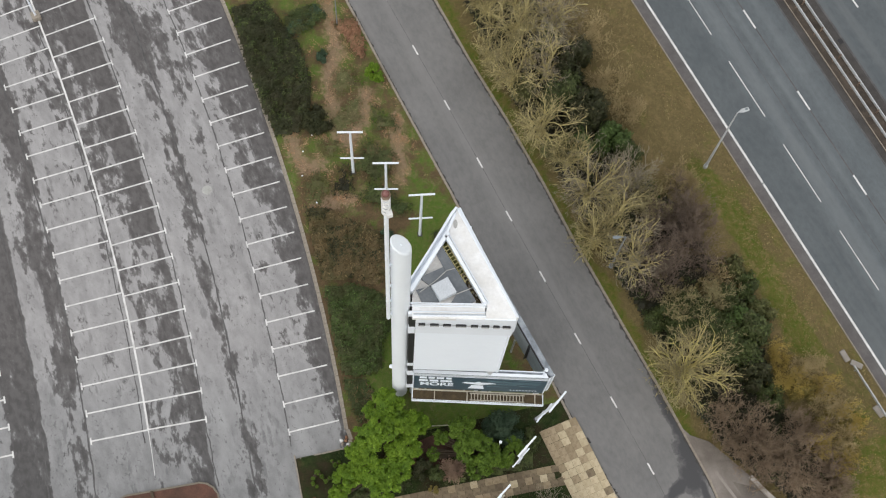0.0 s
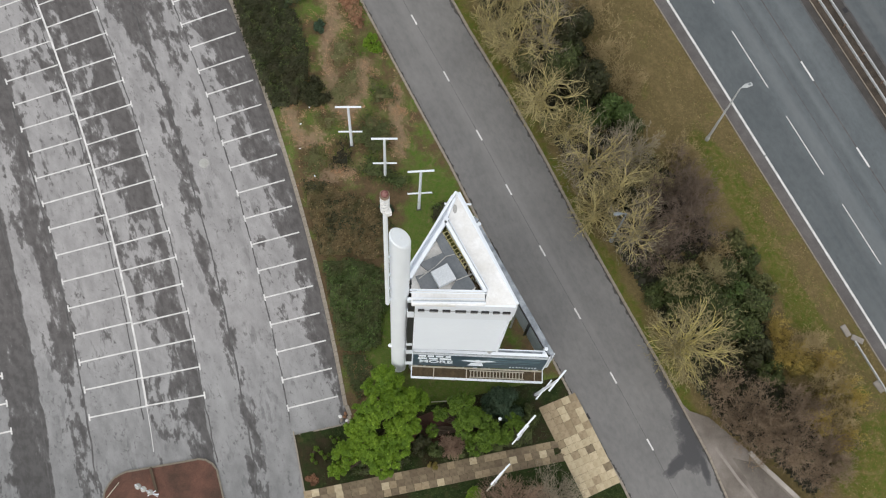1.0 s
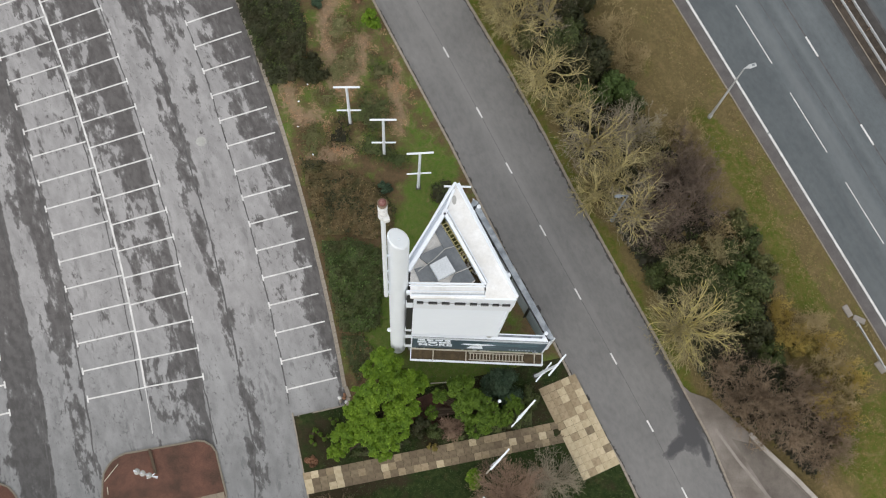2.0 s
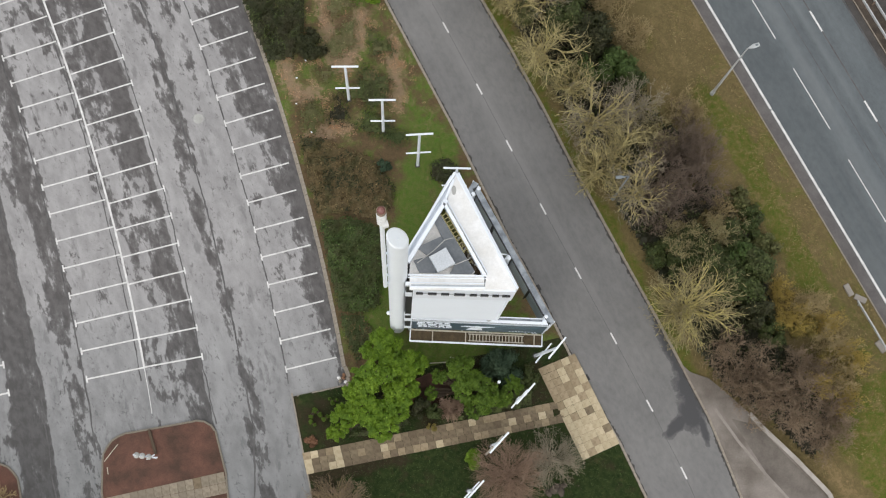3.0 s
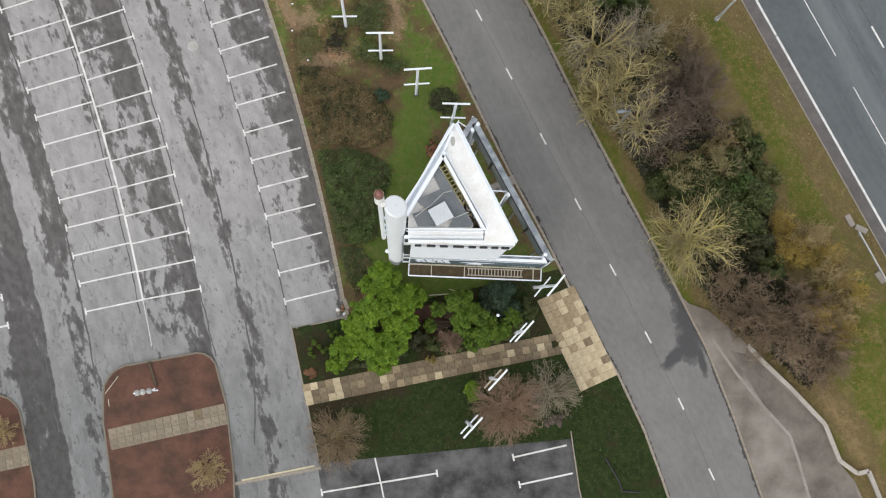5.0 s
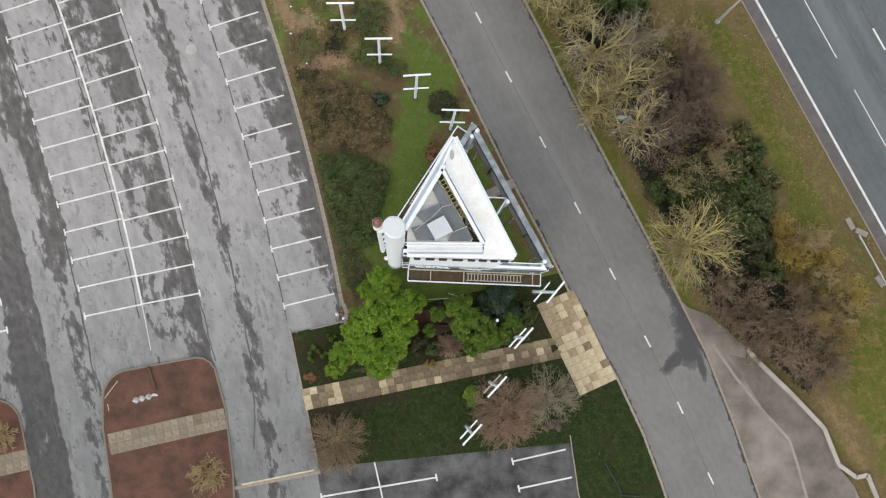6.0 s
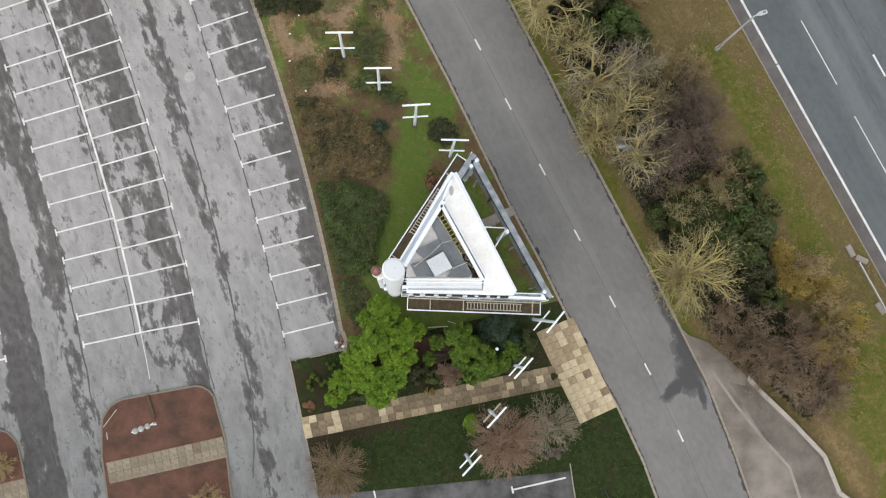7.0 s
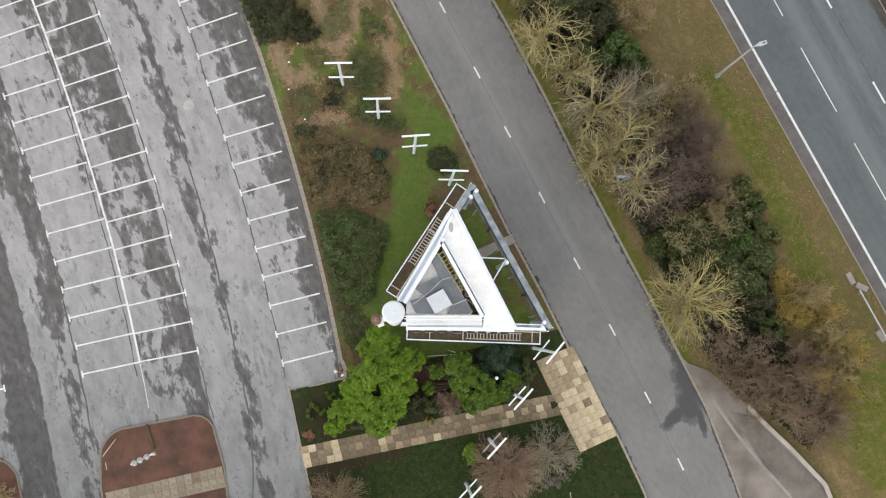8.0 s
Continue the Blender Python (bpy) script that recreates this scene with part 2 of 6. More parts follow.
PANEL = worn("blank_white_sign_face", (0.86, 0.92, 0.985), (0.83, 0.89, 0.96), 0.25, 0.5, fine=20, grain=0.015, bump=0.03)
ROOF_GREY = worn("grey_roof_felt", (0.12, 0.135, 0.15), (0.17, 0.185, 0.2), 0.9, 0.6, fine=8, grain=0.08)
ROOF_PALE = worn("pale_weathered_roof_felt", (0.72, 0.71, 0.69), (0.58, 0.57, 0.55), 1.0, 0.8)
DECK = worn("pale_grey_roof_deck", (0.5, 0.5, 0.48), (0.38, 0.38, 0.36), 1.0, 0.8)
MOSS_GREEN = worn("moss_green_floor", (0.16, 0.17, 0.02), (0.05, 0.05, 0.02), 1.6, 0.95, grain=0.25)
HATCH = worn("pale_blue_grey_hatch", (0.62, 0.66, 0.7), (0.55, 0.59, 0.63), 0.8, 0.5)
GALV = worn("galvanised_steel", (0.56, 0.58, 0.59), (0.44, 0.46, 0.47), 1.0, 0.5, 0.1)
RUST_STEEL = worn("rusting_steel_post", (0.3, 0.22, 0.16), (0.16, 0.11, 0.08), 3.0, 0.8)
BOARD_BACK = worn("pale_blue_grey_board_sheet", (0.74, 0.79, 0.83), (0.58, 0.63, 0.67), 0.8, 0.6)
BOARD_TOP = worn("mottled_grey_board_cap", (0.17, 0.195, 0.225), (0.4, 0.44, 0.48), 1.6, 0.6)
BLACK = worn("black_steel", (0.02, 0.02, 0.022), (0.03, 0.03, 0.032), 2.0, 0.5)
NAVY = worn("navy_poster_print", (0.03, 0.06, 0.085), (0.045, 0.085, 0.11), 0.4, 0.45, fine=20, grain=0.03, bump=0.02)
TEAL = worn("pale_teal_poster_print", (0.1, 0.17, 0.2), (0.16, 0.24, 0.27), 1.2, 0.5)
GRATING = worn("rusty_brown_grating", (0.13, 0.095, 0.05), (0.075, 0.055, 0.03), 2.0, 0.9, grain=0.25)
PALE_RAIL = worn("cream_painted_rail", (0.62, 0.58, 0.48), (0.48, 0.44, 0.35), 2.0, 0.7)
RUSTY = worn("yellowed_ladder_paint", (0.5, 0.45, 0.22), (0.3, 0.26, 0.12), 3.0, 0.8)
RED = worn("dusky_red_lamp_glass", (0.3, 0.15, 0.13), (0.12, 0.032, 0.03), 5.0, 0.25)
OLIVE_BARK = worn("lichen_covered_bark", (0.66, 0.57, 0.26), (0.48, 0.41, 0.2), 0.5, 0.95)
LICHEN_BARK = worn("yellow_lichen_bark", (0.66, 0.58, 0.2), (0.52, 0.45, 0.22), 0.8, 0.95)
GREY_TWIG = worn("grey_brown_twigs", (0.38, 0.335, 0.25), (0.28, 0.24, 0.18), 0.4, 0.95)
OLIVE_TWIG = worn("olive_twigs", (0.42, 0.365, 0.18), (0.3, 0.255, 0.14), 0.4, 0.95)
BROWN_TWIG = worn("brown_twigs", (0.34, 0.255, 0.172), (0.2, 0.148, 0.102), 0.4, 0.95)
STRAW_TWIG = worn("straw_coloured_twigs", (0.5, 0.4, 0.21), (0.4, 0.31, 0.16), 0.4, 0.95)
GOLD_TWIG = worn("golden_brown_twigs", (0.55, 0.41, 0.1), (0.4, 0.3, 0.09), 0.4, 0.95)
DUSK_TWIG = worn("dusky_brown_twigs", (0.25, 0.19, 0.145), (0.16, 0.122, 0.095), 0.4, 0.95)
RED_TWIG = worn("reddish_fine_twigs", (0.44, 0.31, 0.225), (0.31, 0.215, 0.155), 0.4, 0.95)
STRAW_BLADE = leaf_material("straw_and_olive_grass_blades", (0.19, 0.15, 0.06), (0.3, 0.24, 0.11), (0.13, 0.13, 0.04))
GREEN_BLADE = leaf_material("green_grass_blades", (0.06, 0.095, 0.02), (0.11, 0.145, 0.036), (0.09, 0.1, 0.03))
LAWN_BLADE = leaf_material("dark_green_lawn_blades", (0.03, 0.05, 0.012), (0.065, 0.095, 0.025), (0.035, 0.05, 0.014))
BARK = worn("dark_bark", (0.1, 0.075, 0.05), (0.07, 0.05, 0.035), 1.0, 0.95)
LAUREL = leaf_material("bright_laurel_leaves", (0.082, 0.155, 0.007), (0.13, 0.21, 0.013), (0.06, 0.12, 0.008))
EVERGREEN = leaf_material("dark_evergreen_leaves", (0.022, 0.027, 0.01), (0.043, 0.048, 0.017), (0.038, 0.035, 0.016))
SAGE = leaf_material("olive_green_leaves", (0.075, 0.085, 0.028), (0.135, 0.14, 0.05), (0.1, 0.09, 0.04))
BRAMBLE = leaf_material("dark_bramble_leaves", (0.018, 0.018, 0.009), (0.034, 0.03, 0.015), (0.015, 0.02, 0.008))
FERN = leaf_material("fresh_mid_green_leaves", (0.045, 0.08, 0.018), (0.085, 0.13, 0.035), (0.055, 0.085, 0.02))
MOSSY = leaf_material("olive_mossy_ground_cover", (0.1, 0.105, 0.038), (0.19, 0.18, 0.085), (0.14, 0.11, 0.055))
DEEP_LAUREL = leaf_material("deep_green_laurel_leaves", (0.058, 0.108, 0.009), (0.095, 0.155, 0.014), (0.042, 0.08, 0.008))
IVY = leaf_material("mid_green_leaves", (0.036, 0.055, 0.014), (0.078, 0.1, 0.03), (0.052, 0.052, 0.02))
HEATH = leaf_material("brown_green_foliage", (0.1, 0.074, 0.034), (0.175, 0.128, 0.06), (0.055, 0.058, 0.02))
RUSSET = leaf_material("russet_foliage", (0.17, 0.085, 0.045), (0.27, 0.145, 0.085), (0.12, 0.065, 0.035))
BLUEGREEN = leaf_material("blue_green_conifer_needles", (0.03, 0.055, 0.03), (0.055, 0.095, 0.055), (0.03, 0.045, 0.02))
GOLD = leaf_material("golden_foliage", (0.17, 0.14, 0.035), (0.25, 0.2, 0.06), (0.12, 0.1, 0.03))
DEAD_LEAF = leaf_material("dry_leaf_litter", (0.26, 0.15, 0.08), (0.45, 0.31, 0.19), (0.36, 0.175, 0.085))

# ---- building helpers ----


def mesh_from(name, bm, material):
    me = bpy.data.meshes.new(name)
    bm.to_mesh(me)
    bm.free()
    for m in material if isinstance(material, (list, tuple)) else [material]:
        me.materials.append(m)
    return me


def part(name, bm, material, parent=None, label=""):
    """Links a bmesh as one mesh object under a thing or a part."""
    ob = new(name, mesh_from(name, bm, material))
    if parent is not None:
        ob.parent = parent
    return tagged(ob, label)


def thing(name, label, category, at=(0, 0, 0), group="", kind="", turn=0.0):
    ob = new(name)
    ob.empty_display_size = 0.3
    ob.matrix_basis = pose(*at, 0, 0, turn)
    return tagged(ob, label, category, group, kind)


def box(bm, centre, size, turn=0.0, bevel=0.0):
    made = bmesh.ops.create_cube(bm, size=1.0, matrix=pose(*centre, 0, 0, turn) @ Matrix.Diagonal((*size, 1)))
    if bevel:
        edges = list({e for v in made["verts"] for e in v.link_edges})
        bmesh.ops.bevel(bm, geom=edges, offset=bevel, segments=1, affect="EDGES")
    return bm


def beam(bm, a, b, wide, high):
    """A box along the line from a to b."""
    a, b = Vector(a), Vector(b)
    d = b - a
    q = d.to_track_quat("X", "Z").to_matrix().to_4x4()
    bmesh.ops.create_cube(bm, size=1.0, matrix=Matrix.Translation((a + b) / 2) @ q @ Matrix.Diagonal((d.length, wide, high, 1)))
    return bm


def tube(bm, a, b, r1, r2=None, sides=12):
    a, b = Vector(a), Vector(b)
    d = b - a
    q = d.to_track_quat("Z", "Y").to_matrix().to_4x4()
    bmesh.ops.create_cone(bm, cap_ends=True, segments=sides, radius1=r1, radius2=r1 if r2 is None else r2, depth=d.length,
                          matrix=Matrix.Translation((a + b) / 2) @ q)
    return bm


def prism(bm, points, z0, z1):
    """A slab over a plan polygon."""
    low = [bm.verts.new((x, y, z0)) for x, y in points]
    top = [bm.verts.new((x, y, z1)) for x, y in points]
    faces = [bm.faces.new(top), bm.faces.new(low[::-1])]
    for k in range(len(points)):
        j = (k + 1) % len(points)
        faces.append(bm.faces.new((low[k], low[j], top[j], top[k])))
    bmesh.ops.recalc_face_normals(bm, faces=faces)
    return bm


def fresh():
    return bmesh.new()


def along(points, step):
    """Points at even steps along a polyline, with the heading in degrees."""
    out, left = [], 0.0
    for (x0, y0), (x1, y1) in zip(points, points[1:]):
        d = math.hypot(x1 - x0, y1 - y0)
        s = left
        while s < d:
            out.append((x0 + (x1 - x0) * s / d, y0 + (y1 - y0) * s / d, math.degrees(math.atan2(y1 - y0, x1 - x0))))
            s += step
        left = s - d
    return out


def resample(points, n):
    pts = np.array(points, float)
    s = np.r_[0, np.cumsum(np.hypot(*np.diff(pts, axis=0).T))]
    at = np.linspace(0, s[-1], n)
    return np.stack([np.interp(at, s, pts[:, 0]), np.interp(at, s, pts[:, 1])], 1)


def loft(name, left, right, rows, cols, height, material, uv=None, cover=None, skirt=1.0):
    """A sheet between two lines on the plan. height(x, y, u): its z; uv(x, y): lane coordinates; cover(x, y): grass and litter."""
    a, b = resample(left, rows), resample(right, rows)
    us = np.linspace(0, 1, cols)
    grid = a[:, None] * (1 - us)[None, :, None] + b[:, None] * us[None, :, None]
    verts = [(x, y, height(x, y, u)) for row in grid for (x, y), u in zip(row, us)]
    faces = [(r * cols + c, r * cols + c + 1, (r + 1) * cols + c + 1, (r + 1) * cols + c) for r in range(rows - 1) for c in range(cols - 1)]
    ring = [c for c in range(cols)] + [r * cols + cols - 1 for r in range(1, rows)] + [(rows - 1) * cols + c for c in range(cols - 2, -1, -1)] + [r * cols for r in range(rows - 2, 0, -1)]
    first = len(verts)
    verts += [(verts[k][0], verts[k][1], verts[k][2] - skirt) for k in ring]
    faces += [(ring[k], first + k, first + (k + 1) % len(ring), ring[(k + 1) % len(ring)]) for k in range(len(ring))]
    me = bpy.data.meshes.new(name)
    me.from_pydata(verts, [], faces)
    bm = bmesh.new()
    bm.from_mesh(me)
    bmesh.ops.recalc_face_normals(bm, faces=bm.faces)
    if sum(f.normal.z for f in bm.faces) < 0:
        bmesh.ops.reverse_faces(bm, faces=bm.faces)
    bm.to_mesh(me)
    bm.free()
    me.materials.append(material)
    if uv:
        layer = me.uv_layers.new(name="lane")
        flat = np.array([uv(*verts[l.vertex_index][:2]) for l in me.loops]).ravel()
        layer.data.foreach_set("uv", flat)
    if cover:
        vals = np.array([cover(x, y) for x, y, _ in verts])
        for k, key in enumerate(("grass", "litter")):
            me.attributes.new(key, "FLOAT", "POINT").data.foreach_set("value", np.ascontiguousarray(vals[:, k]))
    return new(name, me)


# ---- plan lines ----


def spine_x(y):
    return -20.825 - 0.2603 * y - 0.00237 * y * y


def kerb_x(y):
    return -4.85 - 0.209 * y - 0.00305 * y * y


ROAD_LEFT = [(-28, 78), (-16, 56), (-5.3, 36.0), (-0.8, 27.2), (4.1, 17.8), (8.9, 8.0), (11.6, 3.0), (14.3, -2.5), (17.7, -8.5), (19.7, -12.8), (21.2, -16.9), (24.2, -26), (29.5, -45)]
ROAD_RIGHT = [(-20, 78), (-8, 56), (2.6, 36.1), (5.6, 30.4), (8.8, 24.8), (11.9, 18.9), (14.2, 14.2), (18.5, 6.0), (21.0, 1.3), (22.6, -1.9), (24.8, -6.3), (26.9, -11.7), (28.7, -16.9), (31.8, -26), (37, -45)]
CENTRE = [(-23.9, 77.6), (0.9, 31.2), (3.7, 26.0), (6.5, 20.7), (8.95, 15.9), (11.7, 10.6), (14.5, 5.3), (17.3, 0.0), (20.1, -5.4), (22.7, -10.7), (25.1, -16.3), (28, -26), (33.2, -45)]
MW_Z = -0.8
MW_D, MW_N = Vector((0.4800, -0.8773)), Vector((0.8773, 0.4800))


def mw(s, n):
    """A plan point on the motorway: s along it southward, n across it."""
    p = MW_D * s + MW_N * n
    return (p.x, p.y)


def sink(x, y):
    """How far the verge has dropped towards the lower motorway."""
    f = max(0.0, min(1.0, (x * MW_N.x + y * MW_N.y - 31.0) / 4.4))
    return (MW_Z - 0.02) * f * f * (3 - 2 * f)


def bump_noise(x, y, scale=0.5):
    return noise.noise(Vector((x * scale, y * scale, 3.1)))


def near(x, y, line):
    """Distance from a plan point to a polyline."""
    best = 1e9
    for (x0, y0), (x1, y1) in zip(line, line[1:]):
        dx, dy = x1 - x0, y1 - y0
        t = max(0.0, min(1.0, ((x - x0) * dx + (y - y0) * dy) / (dx * dx + dy * dy)))
        best = min(best, math.hypot(x - x0 - t * dx, y - y0 - t * dy))
    return best


# ---- the ground, roads and beds ----
bm = fresh()
bmesh.ops.create_grid(bm, x_segments=40, y_segments=40, size=2500, matrix=pose(0, 0, -1.3))
tagged(part("ground", bm, FAR), "flat green and brown land reaching the horizon", "ground", kind="structure")

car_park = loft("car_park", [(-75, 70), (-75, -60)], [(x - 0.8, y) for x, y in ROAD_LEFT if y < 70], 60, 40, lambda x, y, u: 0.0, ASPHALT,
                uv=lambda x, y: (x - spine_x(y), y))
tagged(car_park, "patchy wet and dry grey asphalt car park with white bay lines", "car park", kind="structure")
lower = part("car_park", prism(fresh(), [(-6.2, -15.9), (-6.0, -15.4), (14.0, -13.2), (14.6, -17.5), (19, -40), (-2, -40)], -0.05, 0.006), LOWER_ASPHALT)
tagged(lower, "damp dark asphalt car park behind the lawn", "car park", kind="structure")
layer = lower.data.uv_layers.new(name="lane")
for l in lower.data.loops:
    x, y, _ = lower.data.vertices[l.vertex_index].co
    layer.data[l.index].uv = (x - 0.13 * y, y)


def road_uv(x, y):
    return (x * 0.885 + y * 0.465, y * 0.885 - x * 0.465)


road = loft("road", [(x - 0.15, y) for x, y in ROAD_LEFT], [(x + 0.15, y) for x, y in ROAD_RIGHT], 60, 8, lambda x, y, u: 0.008, ROAD, uv=road_uv)
tagged(road, "grey two-way asphalt service road with a dashed centre line", "road", kind="structure")
motorway = loft("motorway", [mw(-80, 35.4), mw(75, 35.4)], [mw(-80, 47.15), mw(75, 47.15)], 30, 14, lambda x, y, u: MW_Z, MOTORWAY,
                uv=lambda x, y: (x * 0.8773 + y * 0.48, y * 0.8773 - x * 0.48), skirt=0.3)
tagged(motorway, "blue-grey three-lane motorway carriageway with worn wheel tracks", "road", kind="structure")
far_way = loft("motorway", [mw(-80, 50.25), mw(75, 50.25)], [mw(-80, 63), mw(75, 63)], 30, 14, lambda x, y, u: MW_Z, MOTORWAY,
               uv=lambda x, y: (x * 0.8773 + y * 0.48, y * 0.8773 - x * 0.48), skirt=0.3)
tagged(far_way, "opposite motorway carriageway of blue-grey asphalt", "road", kind="structure")
median = part("central_reservation", prism(fresh(), [mw(-80, 47.15), mw(75, 47.15), mw(75, 50.25), mw(-80, 50.25)], MW_Z - 0.1, MW_Z + 0.02), MEDIAN)
tagged(median, "narrow strip of brown gravelly soil between the carriageways", "ground", kind="structure")
part("shoulder", prism(fresh(), [mw(-80, 47.1), mw(75, 47.1), mw(75, 47.7), mw(-80, 47.7)], MW_Z, MW_Z + 0.026), SHOULDER, median, "dirty dark asphalt shoulder")
part("shoulder", prism(fresh(), [mw(-80, 49.5), mw(75, 49.5), mw(75, 50.3), mw(-80, 50.3)], MW_Z, MW_Z + 0.026), SHOULDER, median, "dirty dark asphalt shoulder")
part("edging", prism(fresh(), [mw(-80, 47.76), mw(75, 47.76), mw(75, 47.83), mw(-80, 47.83)], MW_Z, MW_Z + 0.09), KERB, median, "thin pale concrete edging")

GREEN_RUN = [(2.2, 17.0), (3.2, 15.5), (1.2, 11.0), (1.2, 8.5), (-1.0, 4.5), (-1.2, 0.0), (1.5, -1.8), (6, -1.6)]
LITTER_RUNS = [[(-7, 36), (-6.0, 31), (-6.6, 28.5), (-6.2, 26.2), (-6.0, 23.4), (-5.2, 22.6)], [(-9.9, 23.2), (-9.3, 21.4), (-8.3, 19.8), (-7.0, 20.2)],
               [(-3.4, 27), (-3.5, 24.6), (-4.6, 22.7)], [(-0.7, 24.6), (-0.5, 22.0), (-0.1, 19.4)], [(-7.4, 16.7), (-5.8, 17.0), (-4.4, 17.2)]]


def litter_near(x, y):
    return min(near(x, y, run) for run in LITTER_RUNS)


def garden_cover(x, y):
    g = max(0.0, 1.0 - near(x, y, GREEN_RUN) / 3.6)
    g = max(g, 0.75 - near(x, y, [(9.0, 3), (6.5, 8), (3.0, 15.5), (0.5, 20)]) / 2.2)
    g = max(g, 0.5 if y > 16.5 else 0.36, 1.0 - near(x, y, [(2.0, -1.2), (11.5, -0.8), (7.5, 1.5), (5.0, 6.0)]) / 3.2)
    l = max(0.0, 0.85 - litter_near(x, y) / 2.0)
    return (g, max(l, 0.26 if y > 16.5 else 0.12))


def bed_height(x, y, u):
    return 0.10 + 0.05 * bump_noise(x, y, 0.6) * min(1.0, 8 * u, 8 * (1 - u))


north_edge = [(kerb_x(y) if y > -3 else -4.05, y) for y in (-3.8, -2, 0, 5, 10, 15, 20, 25, 30, 36, 45, 56, 70)]
garden = loft("garden", north_edge, [(13.0, 0.05), (11.6, 3.0), (8.9, 8.0), (4.1, 17.8), (-0.8, 27.2), (-5.3, 36.0), (-16, 56), (-26, 74)], 150, 50, bed_height, TURF, cover=garden_cover)
tagged(garden, "garden bed of mossy grass, soil and fallen leaves", "ground", kind="structure")


def lawn_cover(x, y):
    g = 0.72 if y < -9.0 + 0.22 * x else 0.55
    g = min(g, 0.25 + 0.25 * near(x, y, [(-6.5, -11), (-6, -15)]), 0.2 + 0.5 * near(x, y, [(-7, -11.2), (0, -9.7)]))
    if x < -3.5 and y > -9.5:
        g = 0.52
    return (g, 0.1)


lawn = loft("lawn", [(-8.4, -4.8), (-7.4, -9.5), (-6.1, -15.4)], [(13.0, 0.05), (14.3, -2.5), (17.7, -8.5), (19.75, -12.9)], 80, 80, bed_height, LAWN, cover=lawn_cover)
tagged(lawn, "dark damp lawn either side of a paved footpath", "ground", kind="structure")
strip = loft("lawn", [(13.9, -13.45), (14.5, -17.5), (16.4, -26), (21, -45)], [(19.76, -12.92), (21.2, -16.9), (24.2, -26), (29.5, -45)], 40, 12, bed_height, LAWN, cover=lambda x, y: (0.7, 0.05))
tagged(strip, "strip of dark lawn beside the service road", "ground", kind="structure")


def verge_cover(x, y):
    n = x * MW_N.x + y * MW_N.y
    g = (0.42 if n > 31.5 else 0.3) if y < 20 else 0.26
    g += 1.0 * max(0.0, 1.0 - near(x, y, [(25.2, 20.5), (27.6, 17.0), (28.9, 14.8), (30.2, 11.2), (31.4, 8.6), (33.5, 4.5)]) / 1.5)
    if x > 33 and y < -3:
        g = 0.8
    dry = max(0.0, 1.0 - near(x, y, [(33.5, -9.0), (36.2, -13.0), (38.4, -17.5)]) / 2.6)
    g = g * (1 - dry)
    g = max(g, 1.0 - near(x, y, ROAD_RIGHT) / 1.8)
    return (g, max(0.36 if n > 27 else 0.2, 0.6 * dry))


def verge_height(x, y, u):
    return 0.10 + (0.35 if y > 4 else max(0.0, 0.35 * (1 + (y - 4) / 6))) * math.sin(math.pi * u) ** 2 + 0.08 * bump_noise(x, y, 0.4) * min(1.0, 8 * u, 8 * (1 - u)) + sink(x, y)


verge = loft("verge", ROAD_RIGHT, [mw(-76, 35.42), mw(-30, 35.42), mw(0, 35.42), mw(24, 35.42), mw(60, 35.42)], 130, 44, verge_height, VERGE, cover=verge_cover)
tagged(verge, "rough olive and tan grass verge between road and motorway", "ground", kind="structure")

# ---- kerbs ----


def kerb(line, label, wide=0.2, top=0.13, stone=0.9, base=0.0):
    k = thing("kerb", label, "kerb", kind="structure")
    me = mesh_from("kerbstone", box(fresh(), (0, 0, top - 0.11), (stone - 0.02, wide, 0.22), 0, 0.015), KERB)
    for n, (x, y, a) in enumerate(along(line, stone)):
        ob = new("kerbstone", me)
        ob.parent = k
        rnd = random.Random(n)
        ob.matrix_basis = pose(x, y, base + rnd.uniform(-0.012, 0.006), 0, 0, a + rnd.uniform(-1.2, 1.2))
    return k


def offset_line(line, d):
    out = []
    for k, (x, y) in enumerate(line):
        x0, y0 = line[max(0, k - 1)]
        x1, y1 = line[min(len(line) - 1, k + 1)]
        h = math.hypot(x1 - x0, y1 - y0)
        out.append((x + d * (y1 - y0) / h, y - d * (x1 - x0) / h))
    return out


seen_left = [p for p in ROAD_LEFT if -30 < p[1] < 60]
seen_right = [p for p in ROAD_RIGHT if -30 < p[1] < 60]
kerb(seen_left, "worn concrete kerbstones along the service road garden side")
kerb(offset_line(seen_right, -0.02), "worn concrete kerbstones along the service road verge side")
kerb([(kerb_x(y) if y > -3 else -4.05, y) for y in np.arange(52, -3.9, -1.0)] + [(-4.05, -3.85)], "mossy concrete kerbstones between car park and garden", 0.32)
kerb([(-4.1, -3.85), (-8.4, -4.85), (-7.4, -9.5), (-6.1, -15.4)], "low concrete kerbstones round the lawn corner", 0.12, 0.11)
kerb([(13.9, -13.3), (14.5, -17.5), (16.4, -26)], "concrete edging between damp car park and lawn", 0.1, 0.12)
kerb([mw(s, 35.5) for s in (-40, 0, 40)], "pale concrete edging of the motorway hard strip", 0.11, 0.1, base=MW_Z)

# ---- painted markings ----


